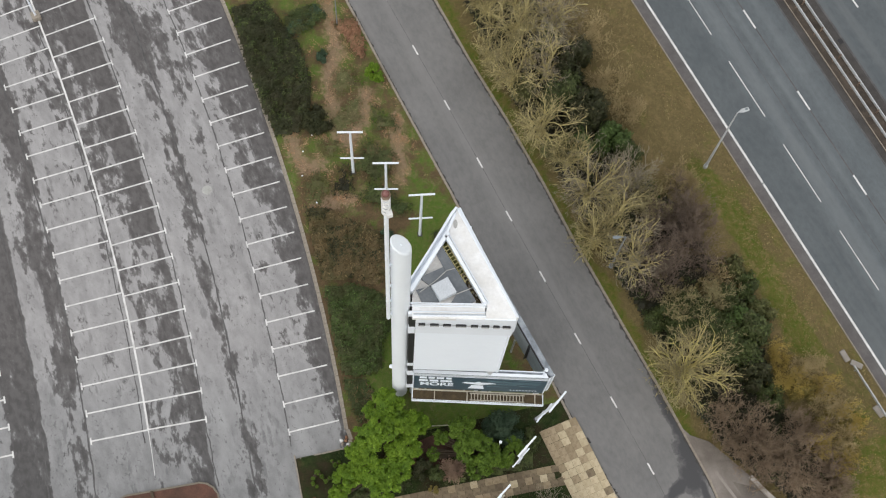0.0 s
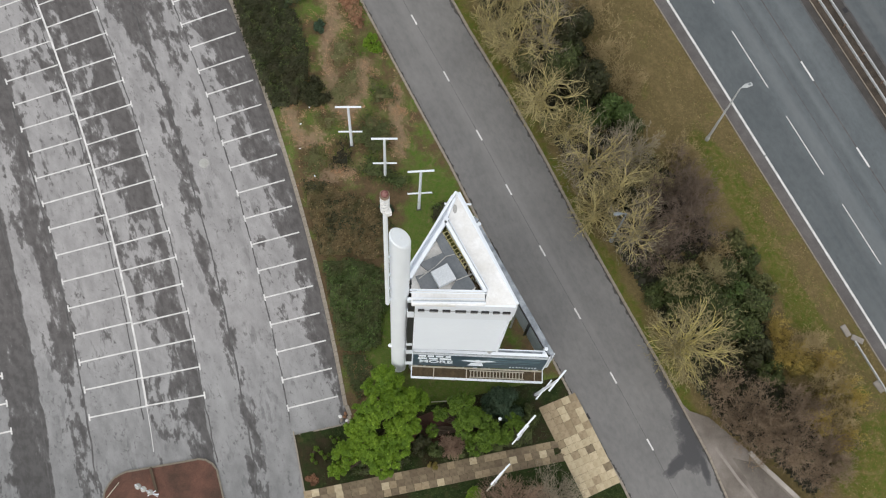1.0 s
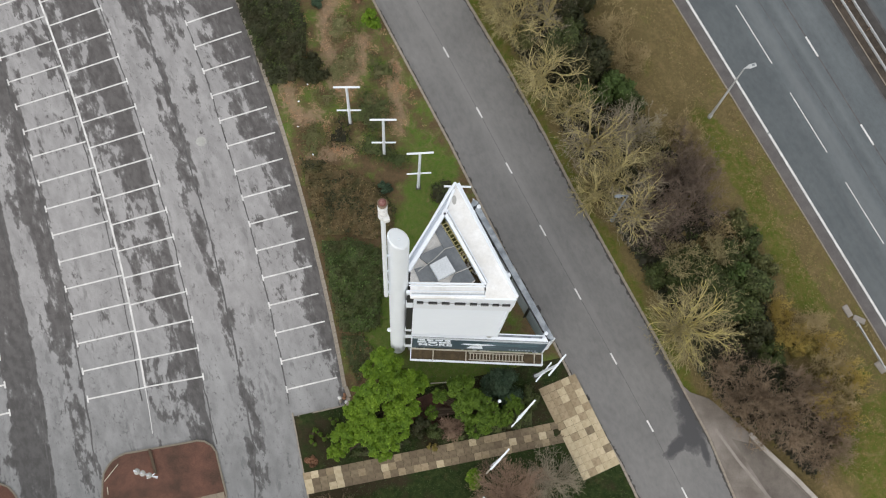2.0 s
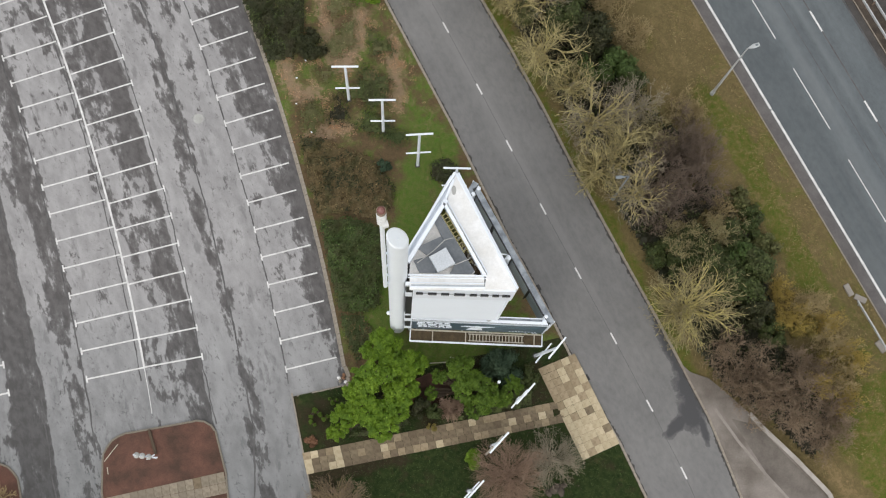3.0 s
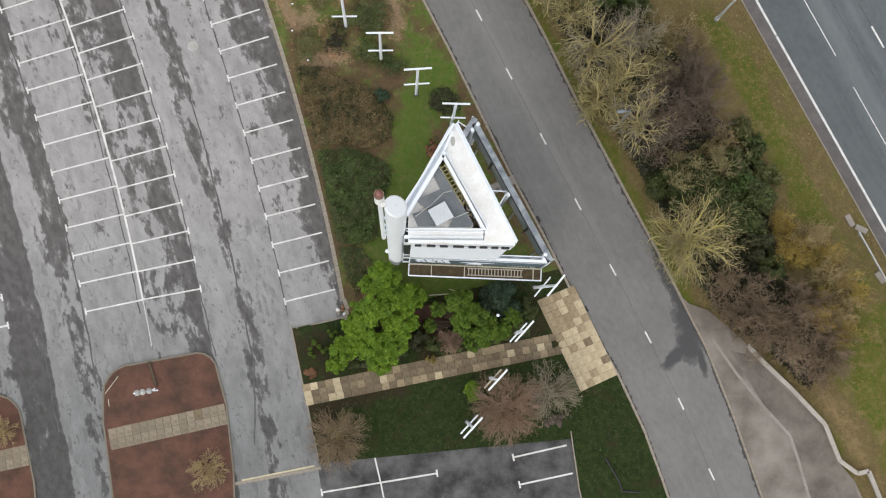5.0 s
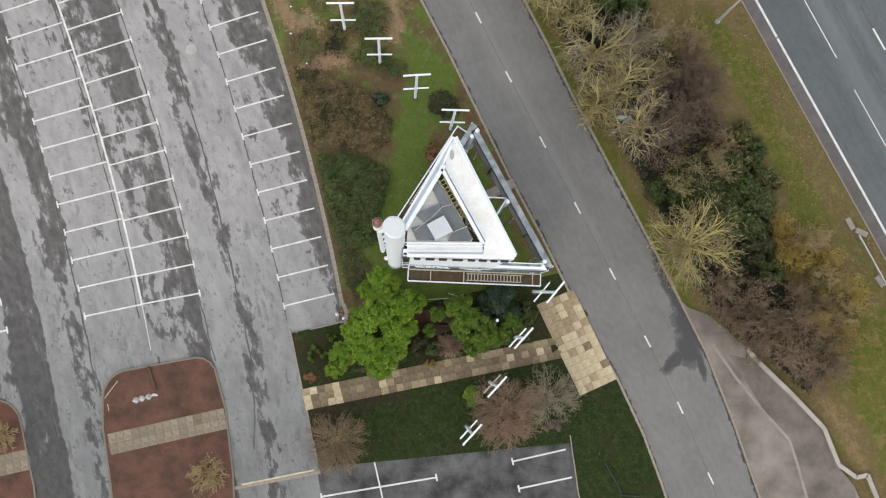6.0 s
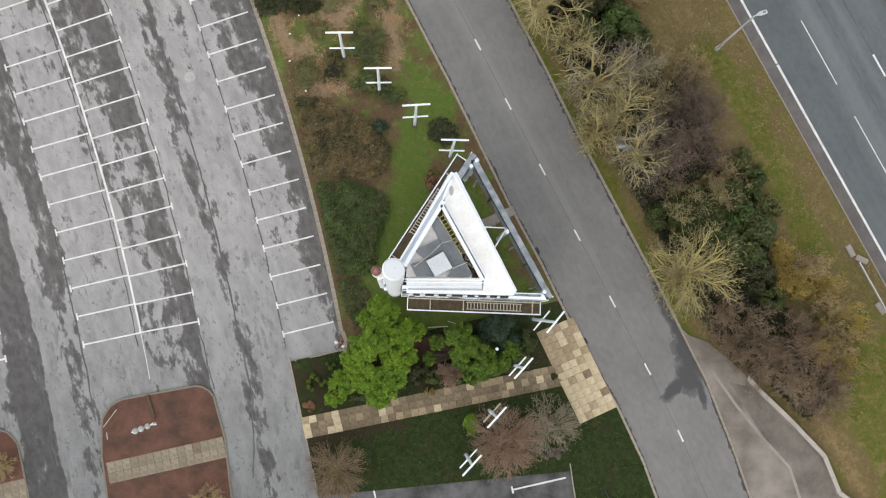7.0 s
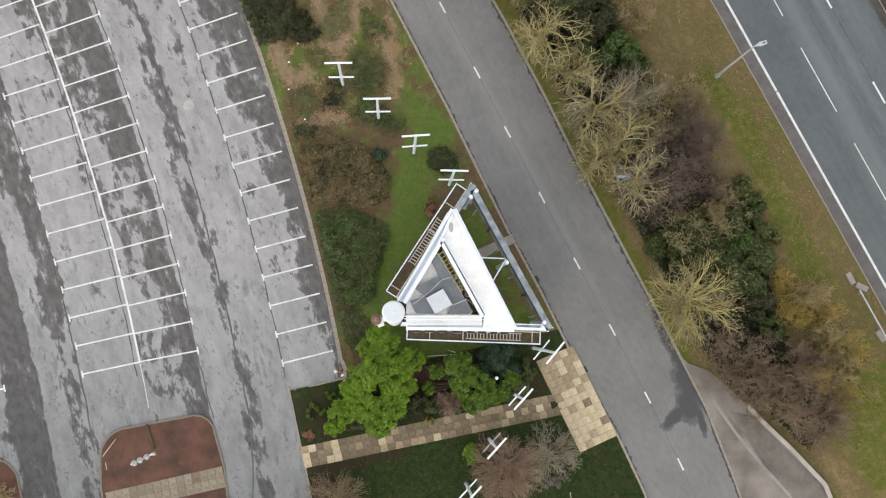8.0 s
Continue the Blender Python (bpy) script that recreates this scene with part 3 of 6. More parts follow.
def strip_mesh(bm, a, b, wide, z):
    (x0, y0), (x1, y1) = a, b
    d = math.hypot(x1 - x0, y1 - y0)
    nx, ny = -(y1 - y0) / d * wide / 2, (x1 - x0) / d * wide / 2
    vs = [bm.verts.new((x, y, z)) for x, y in ((x0 + nx, y0 + ny), (x0 - nx, y0 - ny), (x1 - nx, y1 - ny), (x1 + nx, y1 + ny))]
    f = bm.faces.new(vs)
    if f.normal.z < 0:
        f.normal_flip()
    f.normal_update()
    if f.normal.z < 0:
        f.normal_flip()


def polyline_mark(name, points, wide, z, material, parent):
    bm = fresh()
    for a, b in zip(points, points[1:]):
        strip_mesh(bm, a, b, wide, z)
    return part(name, bm, material, parent)


def tee(parent, a, b, ticks, z=0.005, wide=0.135):
    """A bay line with short cross strokes at the given ends."""
    bm = fresh()
    strip_mesh(bm, a, b, wide, z)
    d = Vector((b[0] - a[0], b[1] - a[1])).normalized()
    for p in ticks:
        q = Vector(p)
        n = Vector((-d.y, d.x)) * 0.29
        e = q + d * 0.0
        strip_mesh(bm, (e + n)[:], (e - n)[:], wide, z + 0.0012)
    return part("bay_line", bm, PAINT, parent)


def cubic(c, k):
    return ((c[0] * k + c[1]) * k + c[2]) * k + c[3]


# the ends of the bay lines, counted northward: x and y of the two ends for each row
ROW_WEST = ((0.00021, -0.01598, -0.51266, -24.69), (-0.00039, 0.00376, 2.2056, -3.496), (0.0003, -0.01952, -0.5005, -20.214), (-0.00025, 0.00061, 2.2722, -2.543))
ROW_MID = ((0.00021, -0.01816, -0.46707, -20.217), (-0.00019, -0.0004, 2.2134, -2.524), (0.00027, -0.01942, -0.48211, -15.653), (0.00007, -0.00757, 2.3219, -1.647))
ROW_EAST = ((0.0, -0.01193, -0.49694, -8.966), (-0.00014, -0.00292, 2.2782, -2.647), (-0.00009, -0.00978, -0.52039, -4.975), (-0.00029, 0.00213, 2.2716, -1.649))


def bay(row, k):
    return (cubic(row[0], k), cubic(row[1], k)), (cubic(row[2], k), cubic(row[3], k))


for k in range(21):
    a, b = bay(ROW_WEST, k)
    tee(car_park, a, b, (a,), wide=0.12)
    a, b = bay(ROW_MID, k)
    tee(car_park, a, b, (b,), wide=0.12)
    a, b = bay(ROW_EAST, k)
    tee(car_park, a, b, (a,), wide=0.12)
STEPS = np.arange(-0.5, 21, 0.5)
polyline_mark("spine_line", [bay(ROW_MID, k)[0] for k in np.arange(0, 21, 0.5)], 0.16, 0.0075, PAINT, car_park)
polyline_mark("spine_line", [(-20.2, -2.6), (-19.8, -4.4), (-19.45, -6.2)], 0.05, 0.0065, PAINT, car_park)
# the next row of bays to the west shows its ends only
for k in range(20):
    y = -4.6 + 2.2 * k
    x = -31.9 - 0.2608 * y - 0.00253 * y * y
    tee(car_park, (x - 4.6, y - 1.1), (x, y), ((x, y),))


def seam(points, wide, drift):
    """A wavering tar joint; its width comes and goes."""
    pts = [(x + 0.1 * bump_noise(y, drift, 0.5) + 0.06 * bump_noise(y, drift, 1.9), y) for x, y in points]
    bm = fresh()
    for n, (a, b) in enumerate(zip(pts, pts[1:])):
        strip_mesh(bm, a, b, wide * (1.0 + 0.7 * bump_noise(a[1], drift + 9, 0.9)), 0.003)
    return part("tar_seam", bm, SEAM, car_park)


def finer(points, step=0.35):
    return [(x, y) for x, y, _ in along(points, step)]


line_a = [bay(ROW_EAST, k)[0] for k in STEPS]
line_c = [(x - 0.12, y) for x, y in (bay(ROW_MID, k)[1] for k in STEPS)]
line_w = [(x - 0.2, y) for x, y in (bay(ROW_WEST, k)[0] for k in STEPS)]
seam(finer(line_a), 0.1, 1.0)
seam(finer([(-14.4, -7.0), (-15.2, -3.6)] + line_c), 0.1, 2.0)
seam(finer([(-11.2, -14.0), (-11.4, -7.5)] + [(x0 + 0.53 * (x1 - x0), y0 + 0.53 * (y1 - y0)) for (x0, y0), (x1, y1) in zip(line_a, line_c)]), 0.13, 3.0)
seam(finer([(x - 0.42, y) for x, y in (bay(ROW_MID, k)[0] for k in STEPS)]), 0.09, 4.0)
seam(finer([(-23.6, -9.5)] + line_w), 0.12, 5.0)
seam(finer([(-26.6, -13.0)] + [(x - 3.65, y) for x, y in line_w]), 0.1, 6.0)
bm = fresh()
for r, z in ((0.42, 0.006), (0.3, 0.012)):
    bmesh.ops.create_circle(bm, cap_ends=True, segments=20, radius=r, matrix=pose(-16.6, 17.9, z))
part("manhole_cover", bm, DECK, car_park, "round pale concrete manhole cover")
strip_line = [(-12.2, -16.75), (-6.5, -15.62)]
polyline_mark("yellow_line", strip_line, 0.13, 0.012, YELLOW, car_park)
kerb([(-12.6, -17.0), (-6.4, -15.85)], "low kerb ramp across the car park lane", 0.25, 0.03)
# lower car park bays
for a, b, t in (((-5.9, -17.7), (3.2, -16.2), 1), ((9.25, -14.95), (13.5, -14.0), 0), ((9.75, -17.1), (14.0, -16.2), 0), ((-5.4, -19.9), (3.7, -18.4), 1), ((10.2, -19.3), (14.5, -18.4), 0)):
    tee(lower, a, b, (a, b) if t else (a,), 0.012)
polyline_mark("spine_line", [(-1.75, -14.9), (-1.2, -17.2), (-0.2, -22)], 0.12, 0.014, PAINT, lower)

marks = [(x, y, -62.0 - (2.5 if y < -8 else 0)) for x, y in CENTRE[1:11]] + along([(-1.92, 36.5), (-14, 59.0)], 5.97) + along([(27.1, -22), (32, -40)], 6.0)
for x, y, a in marks:
    bm = fresh()
    d = Vector((math.cos(radians(a)), math.sin(radians(a))))
    c = Vector((x, y))
    strip_mesh(bm, (c - d * 0.52)[:], (c + d * 0.52)[:], 0.13, 0.016)
    part("centre_dash", bm, PAINT, road)
polyline_mark("tar_seam", CENTRE, 0.03, 0.012, SEAM, road)

S0, S2 = -13.32, -8.05
ROAD_Z = MW_Z + 0.006
polyline_mark("edge_line", [mw(-70, 36.6), mw(-2.2, 36.6)], 0.2, ROAD_Z, PAINT, motorway)
polyline_mark("edge_line", [mw(-2.1, 36.6), mw(70, 36.6)], 0.2, ROAD_Z, PAINT, motorway)
polyline_mark("hard_strip", [mw(-70, 36.0), mw(70, 36.0)], 0.95, MW_Z + 0.003, STRIP, motorway)
for k in range(-6, 8):
    polyline_mark("lane_dash", [mw(S0 + 8.97 * k, 40.13), mw(S0 + 8.97 * k + 6.0, 40.13)], 0.085, ROAD_Z, PAINT, motorway)
    polyline_mark("lane_dash", [mw(S2 + 8.97 * k, 44.0), mw(S2 + 8.97 * k + 2.05, 44.0)], 0.16, ROAD_Z, PAINT, motorway)
    polyline_mark("lane_dash", [mw(-14.4 + 8.97 * k, 53.4), mw(-12.4 + 8.97 * k, 53.4)], 0.16, ROAD_Z, PAINT, far_way)
for off, wide in ((42.1, 0.05), (44.0, 0.11), (47.0, 0.12), (50.4, 0.14)):
    polyline_mark("tar_seam", [mw(s, off) for s in (-70, 0, 70)], wide, MW_Z + 0.003, SEAM, motorway)

# ---- crash barriers on the reservation ----


def barrier(n, label):
    t = thing("crash_barrier", label, "crash barrier", group="motorway crash barriers")
    bm = fresh()
    beam(bm, (*mw(-60, n), MW_Z + 0.62), (*mw(60, n), MW_Z + 0.62), 0.07, 0.3)
    beam(bm, (*mw(-60, n), MW_Z + 0.78), (*mw(60, n), MW_Z + 0.78), 0.1, 0.03)
    part("rail", bm, GALV, t, "galvanised corrugated rail")
    me = mesh_from("post", box(fresh(), (0, 0, 0.38), (0.1, 0.12, 0.74), 0, 0.01), RUST_STEEL)
    for s in range(-60, 61, 3):
        ob = new("post", me)
        ob.parent = t
        ob.matrix_basis = pose(*mw(s, n + (-0.1 if n > 48.6 else 0.1)), MW_Z, 0, 0, -61)
    return t


barrier(48.26, "galvanised steel crash barrier beside the near carriageway")
barrier(49.13, "galvanised steel crash barrier beside the far carriageway")
part("edging", beam(fresh(), (*mw(-60, 49.33), MW_Z + 0.05), (*mw(60, 49.33), MW_Z + 0.05), 0.06, 0.1), KERB, median, "thin pale concrete edging")
gully = part("gully_cover", box(fresh(), (0, 0, 0), (0.5, 0.42, 0.03), 0, 0.008), BLACK, median, "black iron gully cover")
gully.matrix_basis = pose(*mw(-10.3, 50.1), MW_Z + 0.035, 0, 0, -61)

# ---- paved footpath and forecourt ----


def slabs(name, label, a, b, c, d, nu, nv, pick, z=0.14):
    """Paving slabs filling the plan quad a, b (start edge) to d, c (end edge)."""
    t = thing(name, label, "paving", kind="structure")
    a, b, c, d = (Vector(p) for p in (a, b, c, d))
    cu, cv = ((d - a).length + (c - b).length) / 2 / nu, ((b - a).length + (c - d).length) / 2 / nv
    meshes = {m: mesh_from("paving_slab", box(fresh(), (0, 0, -0.03), (cu - 0.015, cv - 0.015, 0.06), 0, 0.008), m) for m in (SLAB_OLD, SLAB_NEW, SLAB_GREY, SLAB_TAN)}
    ang = math.degrees(math.atan2((d - a).y, (d - a).x))
    rnd = random.Random(nu * 31 + nv)
    for i in range(nu):
        for j in range(nv):
            u, v = (i + 0.5) / nu, (j + 0.5) / nv
            p = (a * (1 - v) + b * v) * (1 - u) + (d * (1 - v) + c * v) * u
            ob = new("paving_slab", meshes[pick(u, v, rnd)])
            ob.parent = t
            ob.matrix_basis = pose(p.x, p.y, z + rnd.uniform(-0.008, 0.008), rnd.uniform(-0.6, 0.6), rnd.uniform(-0.6, 0.6), ang + rnd.uniform(-0.5, 0.5))
    bm = fresh()
    prism(bm, [p[:] for p in (a, b, c, d)], 0.02, z - 0.045)
    part("bedding", bm, SLAB_OLD if z > 0.135 else MULCH, t)
    return t


slabs("footpath", "brown and cream concrete slab footpath across the lawn", (-7.55, -9.25), (-7.15, -10.9), (13.35, -6.72), (12.55, -5.1), 34, 3,
      lambda u, v, r: SLAB_NEW if (u < 0.14 and r.random() < 0.55) or r.random() < 0.05 else (SLAB_TAN if r.random() < 0.2 else SLAB_OLD))
slabs("forecourt_paving", "worn cream and brown paving slabs beside the road", (11.15, -2.5), (14.12, -1.25), (17.6, -8.4), (14.65, -9.75), 13, 5,
      lambda u, v, r: (SLAB_TAN if r.random() < 0.9 else SLAB_NEW) if u < 0.5 - 0.3 * v else (SLAB_NEW if r.random() < 0.82 else (SLAB_TAN if r.random() < 0.7 else SLAB_OLD)), 0.145)

# ---- planted islands in the car park ----


def island(outline, label):
    t = thing("planted_island", label, "planting bed", kind="structure")
    part("bark_bed", prism(fresh(), outline, 0.0, 0.1), MULCH, t)
    me = mesh_from("kerbstone", box(fresh(), (0, 0, 0.03), (0.6, 0.15, 0.2), 0, 0.015), KERB_DIRTY)
    for x, y, a in along(outline + outline[:1], 0.61):
        ob = new("kerbstone", me)
        ob.parent = t
        ob.matrix_basis = pose(x, y, 0, 0, 0, a)
    return t


def arc(cx, cy, r, a0, a1, n=8):
    return [(cx + r * math.cos(radians(a0 + (a1 - a0) * k / n)), cy + r * math.sin(radians(a0 + (a1 - a0) * k / n))) for k in range(n + 1)]


island([(-21.6, -23), (-22.4, -16.9), (-23.1, -12.2)] + arc(-20.9, -9.95, 2.25, 178, 100) + arc(-15.8, -8.3, 1.55, 100, 8) + [(-13.5, -10.8), (-12.85, -16.0), (-12.5, -23)], "kerbed island of red-brown bark with a slab path")
slabs("island_path", "grey-brown slab path crossing the bark island", (-22.75, -12.75), (-22.45, -14.4), (-13.35, -12.35), (-13.65, -10.7), 15, 2, lambda u, v, r: SLAB_OLD if r.random() < 0.05 else SLAB_GREY, 0.13)
island([(-40, -23), (-40, -8.6)] + arc(-31.6, -12.2, 2.1, 100, 8) + [(-28.4, -16.9), (-27.7, -23)], "smaller kerbed bark island with dry shrubs")
slabs("island_path", "grey-brown slab path crossing the smaller island", (-33.6, -14.95), (-33.4, -16.6), (-28.8, -15.55), (-29.1, -13.95), 8, 2, lambda u, v, r: SLAB_GREY, 0.13)

# ---- concrete slip and low wall beside the road ----
slip = part("slip_paving", prism(fresh(), [(22.75, -2.1), (23.4, -2.7), (24.9, -3.2), (26.2, -4.3), (28.0, -5.9), (29.0, -6.9), (31.4, -9.5), (34.1, -12.3), (35.3, -15.3), (36.6, -16.9), (40.5, -26), (31.9, -26), (28.8, -16.9), (27.0, -11.7), (24.9, -6.3)], -0.05, 0.2), SLIP)
tagged(slip, "dirty brown concrete slip beside the service road", "pavement", kind="structure")
polyline_mark("slip_crease", [(25.3, -5.6), (27.1, -8.2), (29.3, -10.9), (31.4, -13.2), (32.0, -15.0), (32.6, -17.2), (34.5, -24)], 0.22, 0.21, SLIP_EDGE, slip)
part("slip_lane", prism(fresh(), [(26.6, -6.4), (28.6, -6.9), (31.3, -9.7), (33.9, -12.4), (35.1, -15.3), (36.4, -16.9), (38.5, -22), (34.3, -22), (32.7, -17.2), (32.1, -15.0), (31.5, -13.2), (29.4, -10.9)], 0.1, 0.205), SLIP_DARK, slip, "darker stained lane of the slip")
wall = thing("low_wall", "low pale concrete retaining wall with a coping", "wall", kind="structure")
wall_line = [(28.0, -6.0), (29.0, -7.1), (31.5, -9.5), (34.15, -12.3), (35.3, -15.2), (36.7, -16.2), (37.6, -16.0), (38.6, -18.5)]
for a, b in zip(wall_line, wall_line[1:]):
    part("wall_section", beam(fresh(), (*a, 0.25), (*b, 0.25), 0.24, 0.5), CONCRETE, wall)
    part("coping", beam(fresh(), (*a, 0.53), (*b, 0.53), 0.34, 0.07), COPING, wall)


def gutter(line, side, wide, seed, parent, z=0.013):
    """Dark silt with a ragged edge along a kerb foot."""
    rnd = random.Random(seed)
    bm = fresh()
    rows = []
    for k, (x, y, a) in enumerate(along(line, 0.14)):
        nx, ny = math.sin(radians(a)) * side, -math.cos(radians(a)) * side
        w = wide * (0.55 + 0.5 * noise.noise(Vector((k * 0.05, seed, 0))) + 0.5 * noise.noise(Vector((k * 0.23, seed, 5))) + rnd.uniform(-0.25, 0.3))
        rows.append((bm.verts.new((x, y, z)), bm.verts.new((x + nx * max(0.13, w), y + ny * max(0.13, w), z))))
    for (a0, a1), (c0, c1) in zip(rows, rows[1:]):
        bm.faces.new((a0, a1, c1, c0))
    return part("gutter_silt", bm, SILT, parent, "dark silt along the kerb")


gutter(seen_right, 1, 0.36, 3, road)
gutter(seen_left, -1, 0.3, 4, road)

# ---- the advertising tower ----
tower = thing("advertising_tower", "tall white triangular advertising tower with a round steel column", "tower")
COL = (-0.12, 0.90)
bm = fresh()
tube(bm, (*COL, 0), (*COL, 38.9), 0.6, 0.6, 48)
tube(bm, (*COL, 38.9), (*COL, 39.06), 0.6, 0.52, 48)
bmesh.ops.create_cone(bm, cap_ends=True, segments=10, radius1=0.07, radius2=0.05, depth=0.12, matrix=pose(COL[0] + 0.05, COL[1], 39.1))
for v in bm.verts:
    if v.co.z > 30:
        v.co.z -= 1.3 * (v.co.x - COL[0]) + 0.25 * (v.co.y - COL[1])
column = part("column", bm, COLUMN, tower, "smooth pale white round steel column")
# plain ball added for a small white ring at the column side
bm = fresh()
bmesh.ops.create_uvsphere(bm, u_segments=12, v_segments=8, radius=0.16, matrix=pose(-0.78, 0.75, 9.3))
part("column_lamp", bm, WHITE, column, "small white ball on the side of the column")

SW, SE, NN, WW = (0.85, 0.22), (7.15, 0.06), (3.48, 7.28), (0.30, 1.75)


def wall_panel(name, a, b, z0, z1, thick, material, out=0.0, label=""):
    a, b = Vector(a), Vector(b)
    d = (b - a).normalized()
    n = Vector((d.y, -d.x))
    a, b = a + n * (out - thick / 2), b + n * (out - thick / 2)
    return part(name, beam(fresh(), (*a, (z0 + z1) / 2), (*b, (z0 + z1) / 2), thick, z1 - z0), material, tower, label)


for a, b, nm in ((SW, SE, "sign_face"), (SE, NN, "sign_face"), (NN, WW, "sign_face")):
    wall_panel(nm, a, b, 10.85, 22.4, 0.16, PANEL, 0.0, "blank white sign face")
    wall_panel("fascia_band", a, b, 22.75, 26.66, 0.3, WHITE, 0.2)
    wall_panel("ledge", a, b, 22.36, 22.75, 0.25, DIRTY, 0.1)
# a closed face; its black colour stands for the shade of the recess
wall_panel("sign_face", WW, SW, 10.85, 26.5, 0.12, BLACK, 0.0, "black panel painted as the shaded recess behind the column")
# shade of the openings between the column and the sign, as solid black boxes
for z0, z1 in ((23.3, 26.0), (12.6, 21.6), (10.0, 11.8), (5.2, 8.6)):
    part("dark_slot", box(fresh(), (0.64, 0.33, (z0 + z1) / 2), (0.42, 0.1, z1 - z0)), BLACK, tower)
for z0, z1 in ((26.0, 26.7), (21.6, 23.3), (11.8, 12.6), (8.6, 10.0), (4.0, 5.2)):
    part("column_bracket", box(fresh(), (0.62, 0.36, (z0 + z1) / 2), (0.5, 0.2, z1 - z0)), WHITE, tower)
# floodlight row on the south band
for k, (x, w) in enumerate(((1.25, 0.42), (2.05, 0.55), (2.85, 0.5), (3.75, 0.68), (4.6, 0.45), (5.3, 0.5), (6.0, 0.42), (6.65, 0.5))):
    y = -0.02 - 0.025 * (x - 0.85)
    lamp = part("floodlight", box(fresh(), (x, y - 0.04, 25.25), (w, 0.14, 0.34), -1.5, 0.03), BLACK, tower)
    part("floodlight_lens", box(fresh(), (x, y - 0.115, 25.22), (w - 0.1, 0.02, 0.2), -1.5), GALV, lamp)
part("light_trough", box(fresh(), (4.0, -0.06, 25.02), (5.9, 0.1, 0.08), -1.5), GALV, tower)

# roof
part("roof_strip", prism(fresh(), [(5.35, 0.95), (2.86, 5.42), (3.44, 7.27), (7.26, 0.02), (5.2, 0.0)], 26.3, 26.74), DIRTY, tower, "broad stained white roof membrane")
part("roof_strip", prism(fresh(), [(0.62, -0.02), (5.2, -0.06), (5.2, 0.9), (0.62, 0.92)], 26.3, 26.72), DIRTY, tower)
part("roof_strip", prism(fresh(), [(0.1, 1.75), (0.62, 1.65), (2.84, 5.42), (3.38, 7.22), (3.1, 7.12)], 26.3, 26.72), WHITE, tower)
bm = fresh()
for a, b, w, h in (((2.72, 5.3), (5.22, 0.78), 0.2, 0.5), ((0.5, 1.6), (2.72, 5.3), 0.24, 0.5), ((0.1, 1.75), (3.4, 7.27), 0.12, 0.35), ((7.2, 0.06), (3.44, 7.27), 0.1, 0.16), ((5.42, 0.95), (2.95, 5.45), 0.06, 0.1)):
    beam(bm, (*a, 26.7 + h / 2), (*b, 26.7 + h / 2), w, h)
part("roof_upstand", bm, WHITE, tower)
bm = fresh()
for y, z in ((0.82, 26.98), (0.82, 27.28), (0.66, 27.12)):
    tube(bm, (0.5, y, z), (5.3, y - 0.04, z), 0.035, 0.035, 8)
for x in (0.9, 2.4, 3.9, 5.2):
    tube(bm, (x, 0.8, 26.7), (x, 0.8, 27.28), 0.03, 0.03, 8)
part("roof_rail", bm, WHITE, tower)
bm = fresh()
for y, w, h in ((0.12, 0.08, 0.16), (0.4, 0.05, 0.07)):
    beam(bm, (0.66, y, 26.71 + h / 2), (5.25, y - 0.03, 26.71 + h / 2), w, h)
part("roof_kerb", bm, WHITE, tower)
# flat strip: the dark gap line between the roof kerbs, put into colour
part("roof_channel", beam(fresh(), (0.7, 0.24, 26.727), (5.2, 0.21, 26.727), 0.1, 0.014), HATCH, tower, "blue-grey strip coloured as the gap along the roof edge")
bm = fresh()
prism(bm, [(2.5, 5.25), (2.7, 5.6), (2.98, 5.48), (2.74, 5.15)], 26.75, 27.1)
beam(bm, (2.8, 5.6, 26.85), (3.3, 6.85, 26.85), 0.16, 0.2)
part("apex_cap", bm, WHITE, tower, "white box capping the roof apex")
bm = fresh()
bmesh.ops.create_circle(bm, cap_ends=True, segments=14, radius=0.2, matrix=pose(3.33, 6.2, 26.755) @ Matrix.Diagonal((0.7, 1.5, 1, 1)))
part("roof_stain", bm, DECK, tower, "grey ponding stain on the membrane")
part("roof_deck", prism(fresh(), [(0.6, 0.95), (4.5, 0.9), (4.62, 1.1), (2.5, 4.65), (2.05, 4.2), (0.65, 1.75)], 26.2, 26.8), ROOF_PALE, tower)
GREY = [[(2.11, 4.14), (2.50, 4.55), (4.59, 1.10), (4.38, 0.93), (3.06, 0.93), (3.37, 1.46), (2.82, 2.47), (2.62, 3.15)],
        [(1.06, 2.54), (2.57, 3.25), (2.80, 2.53), (1.77, 1.99)], [(0.86, 1.73), (1.75, 2.00), (2.31, 0.97), (1.21, 0.97)]]
for g, z in zip(GREY, (27.0, 27.05, 26.98)):
    part("roof_sheet", prism(fresh(), g, 26.75, z), ROOF_GREY, tower)
for a, b in (((1.06, 1.55), (2.1, 2.35)), ((2.1, 2.35), (2.75, 3.0)), ((2.75, 3.0), (3.3, 3.15)), ((3.37, 1.46), (4.3, 1.85))):
    part("roof_seam", beam(fresh(), (*a, 27.07), (*b, 27.07), 0.05, 0.02), DECK, tower)
part("roof_hatch", prism(fresh(), [(1.80, 1.89), (2.81, 2.46), (3.37, 1.50), (2.34, 0.96)], 27.0, 27.5), HATCH, tower, "pale square roof hatch")
# floor added across the roof opening, coloured green northward and dark brown southward
part("gutter_floor", prism(fresh(), [(2.4, 5.0), (2.75, 5.2), (4.0, 3.0), (3.5, 2.95), (2.5, 4.65)], 26.0, 26.3), MOSS_GREEN, tower, "moss-green floor added in the roof opening")
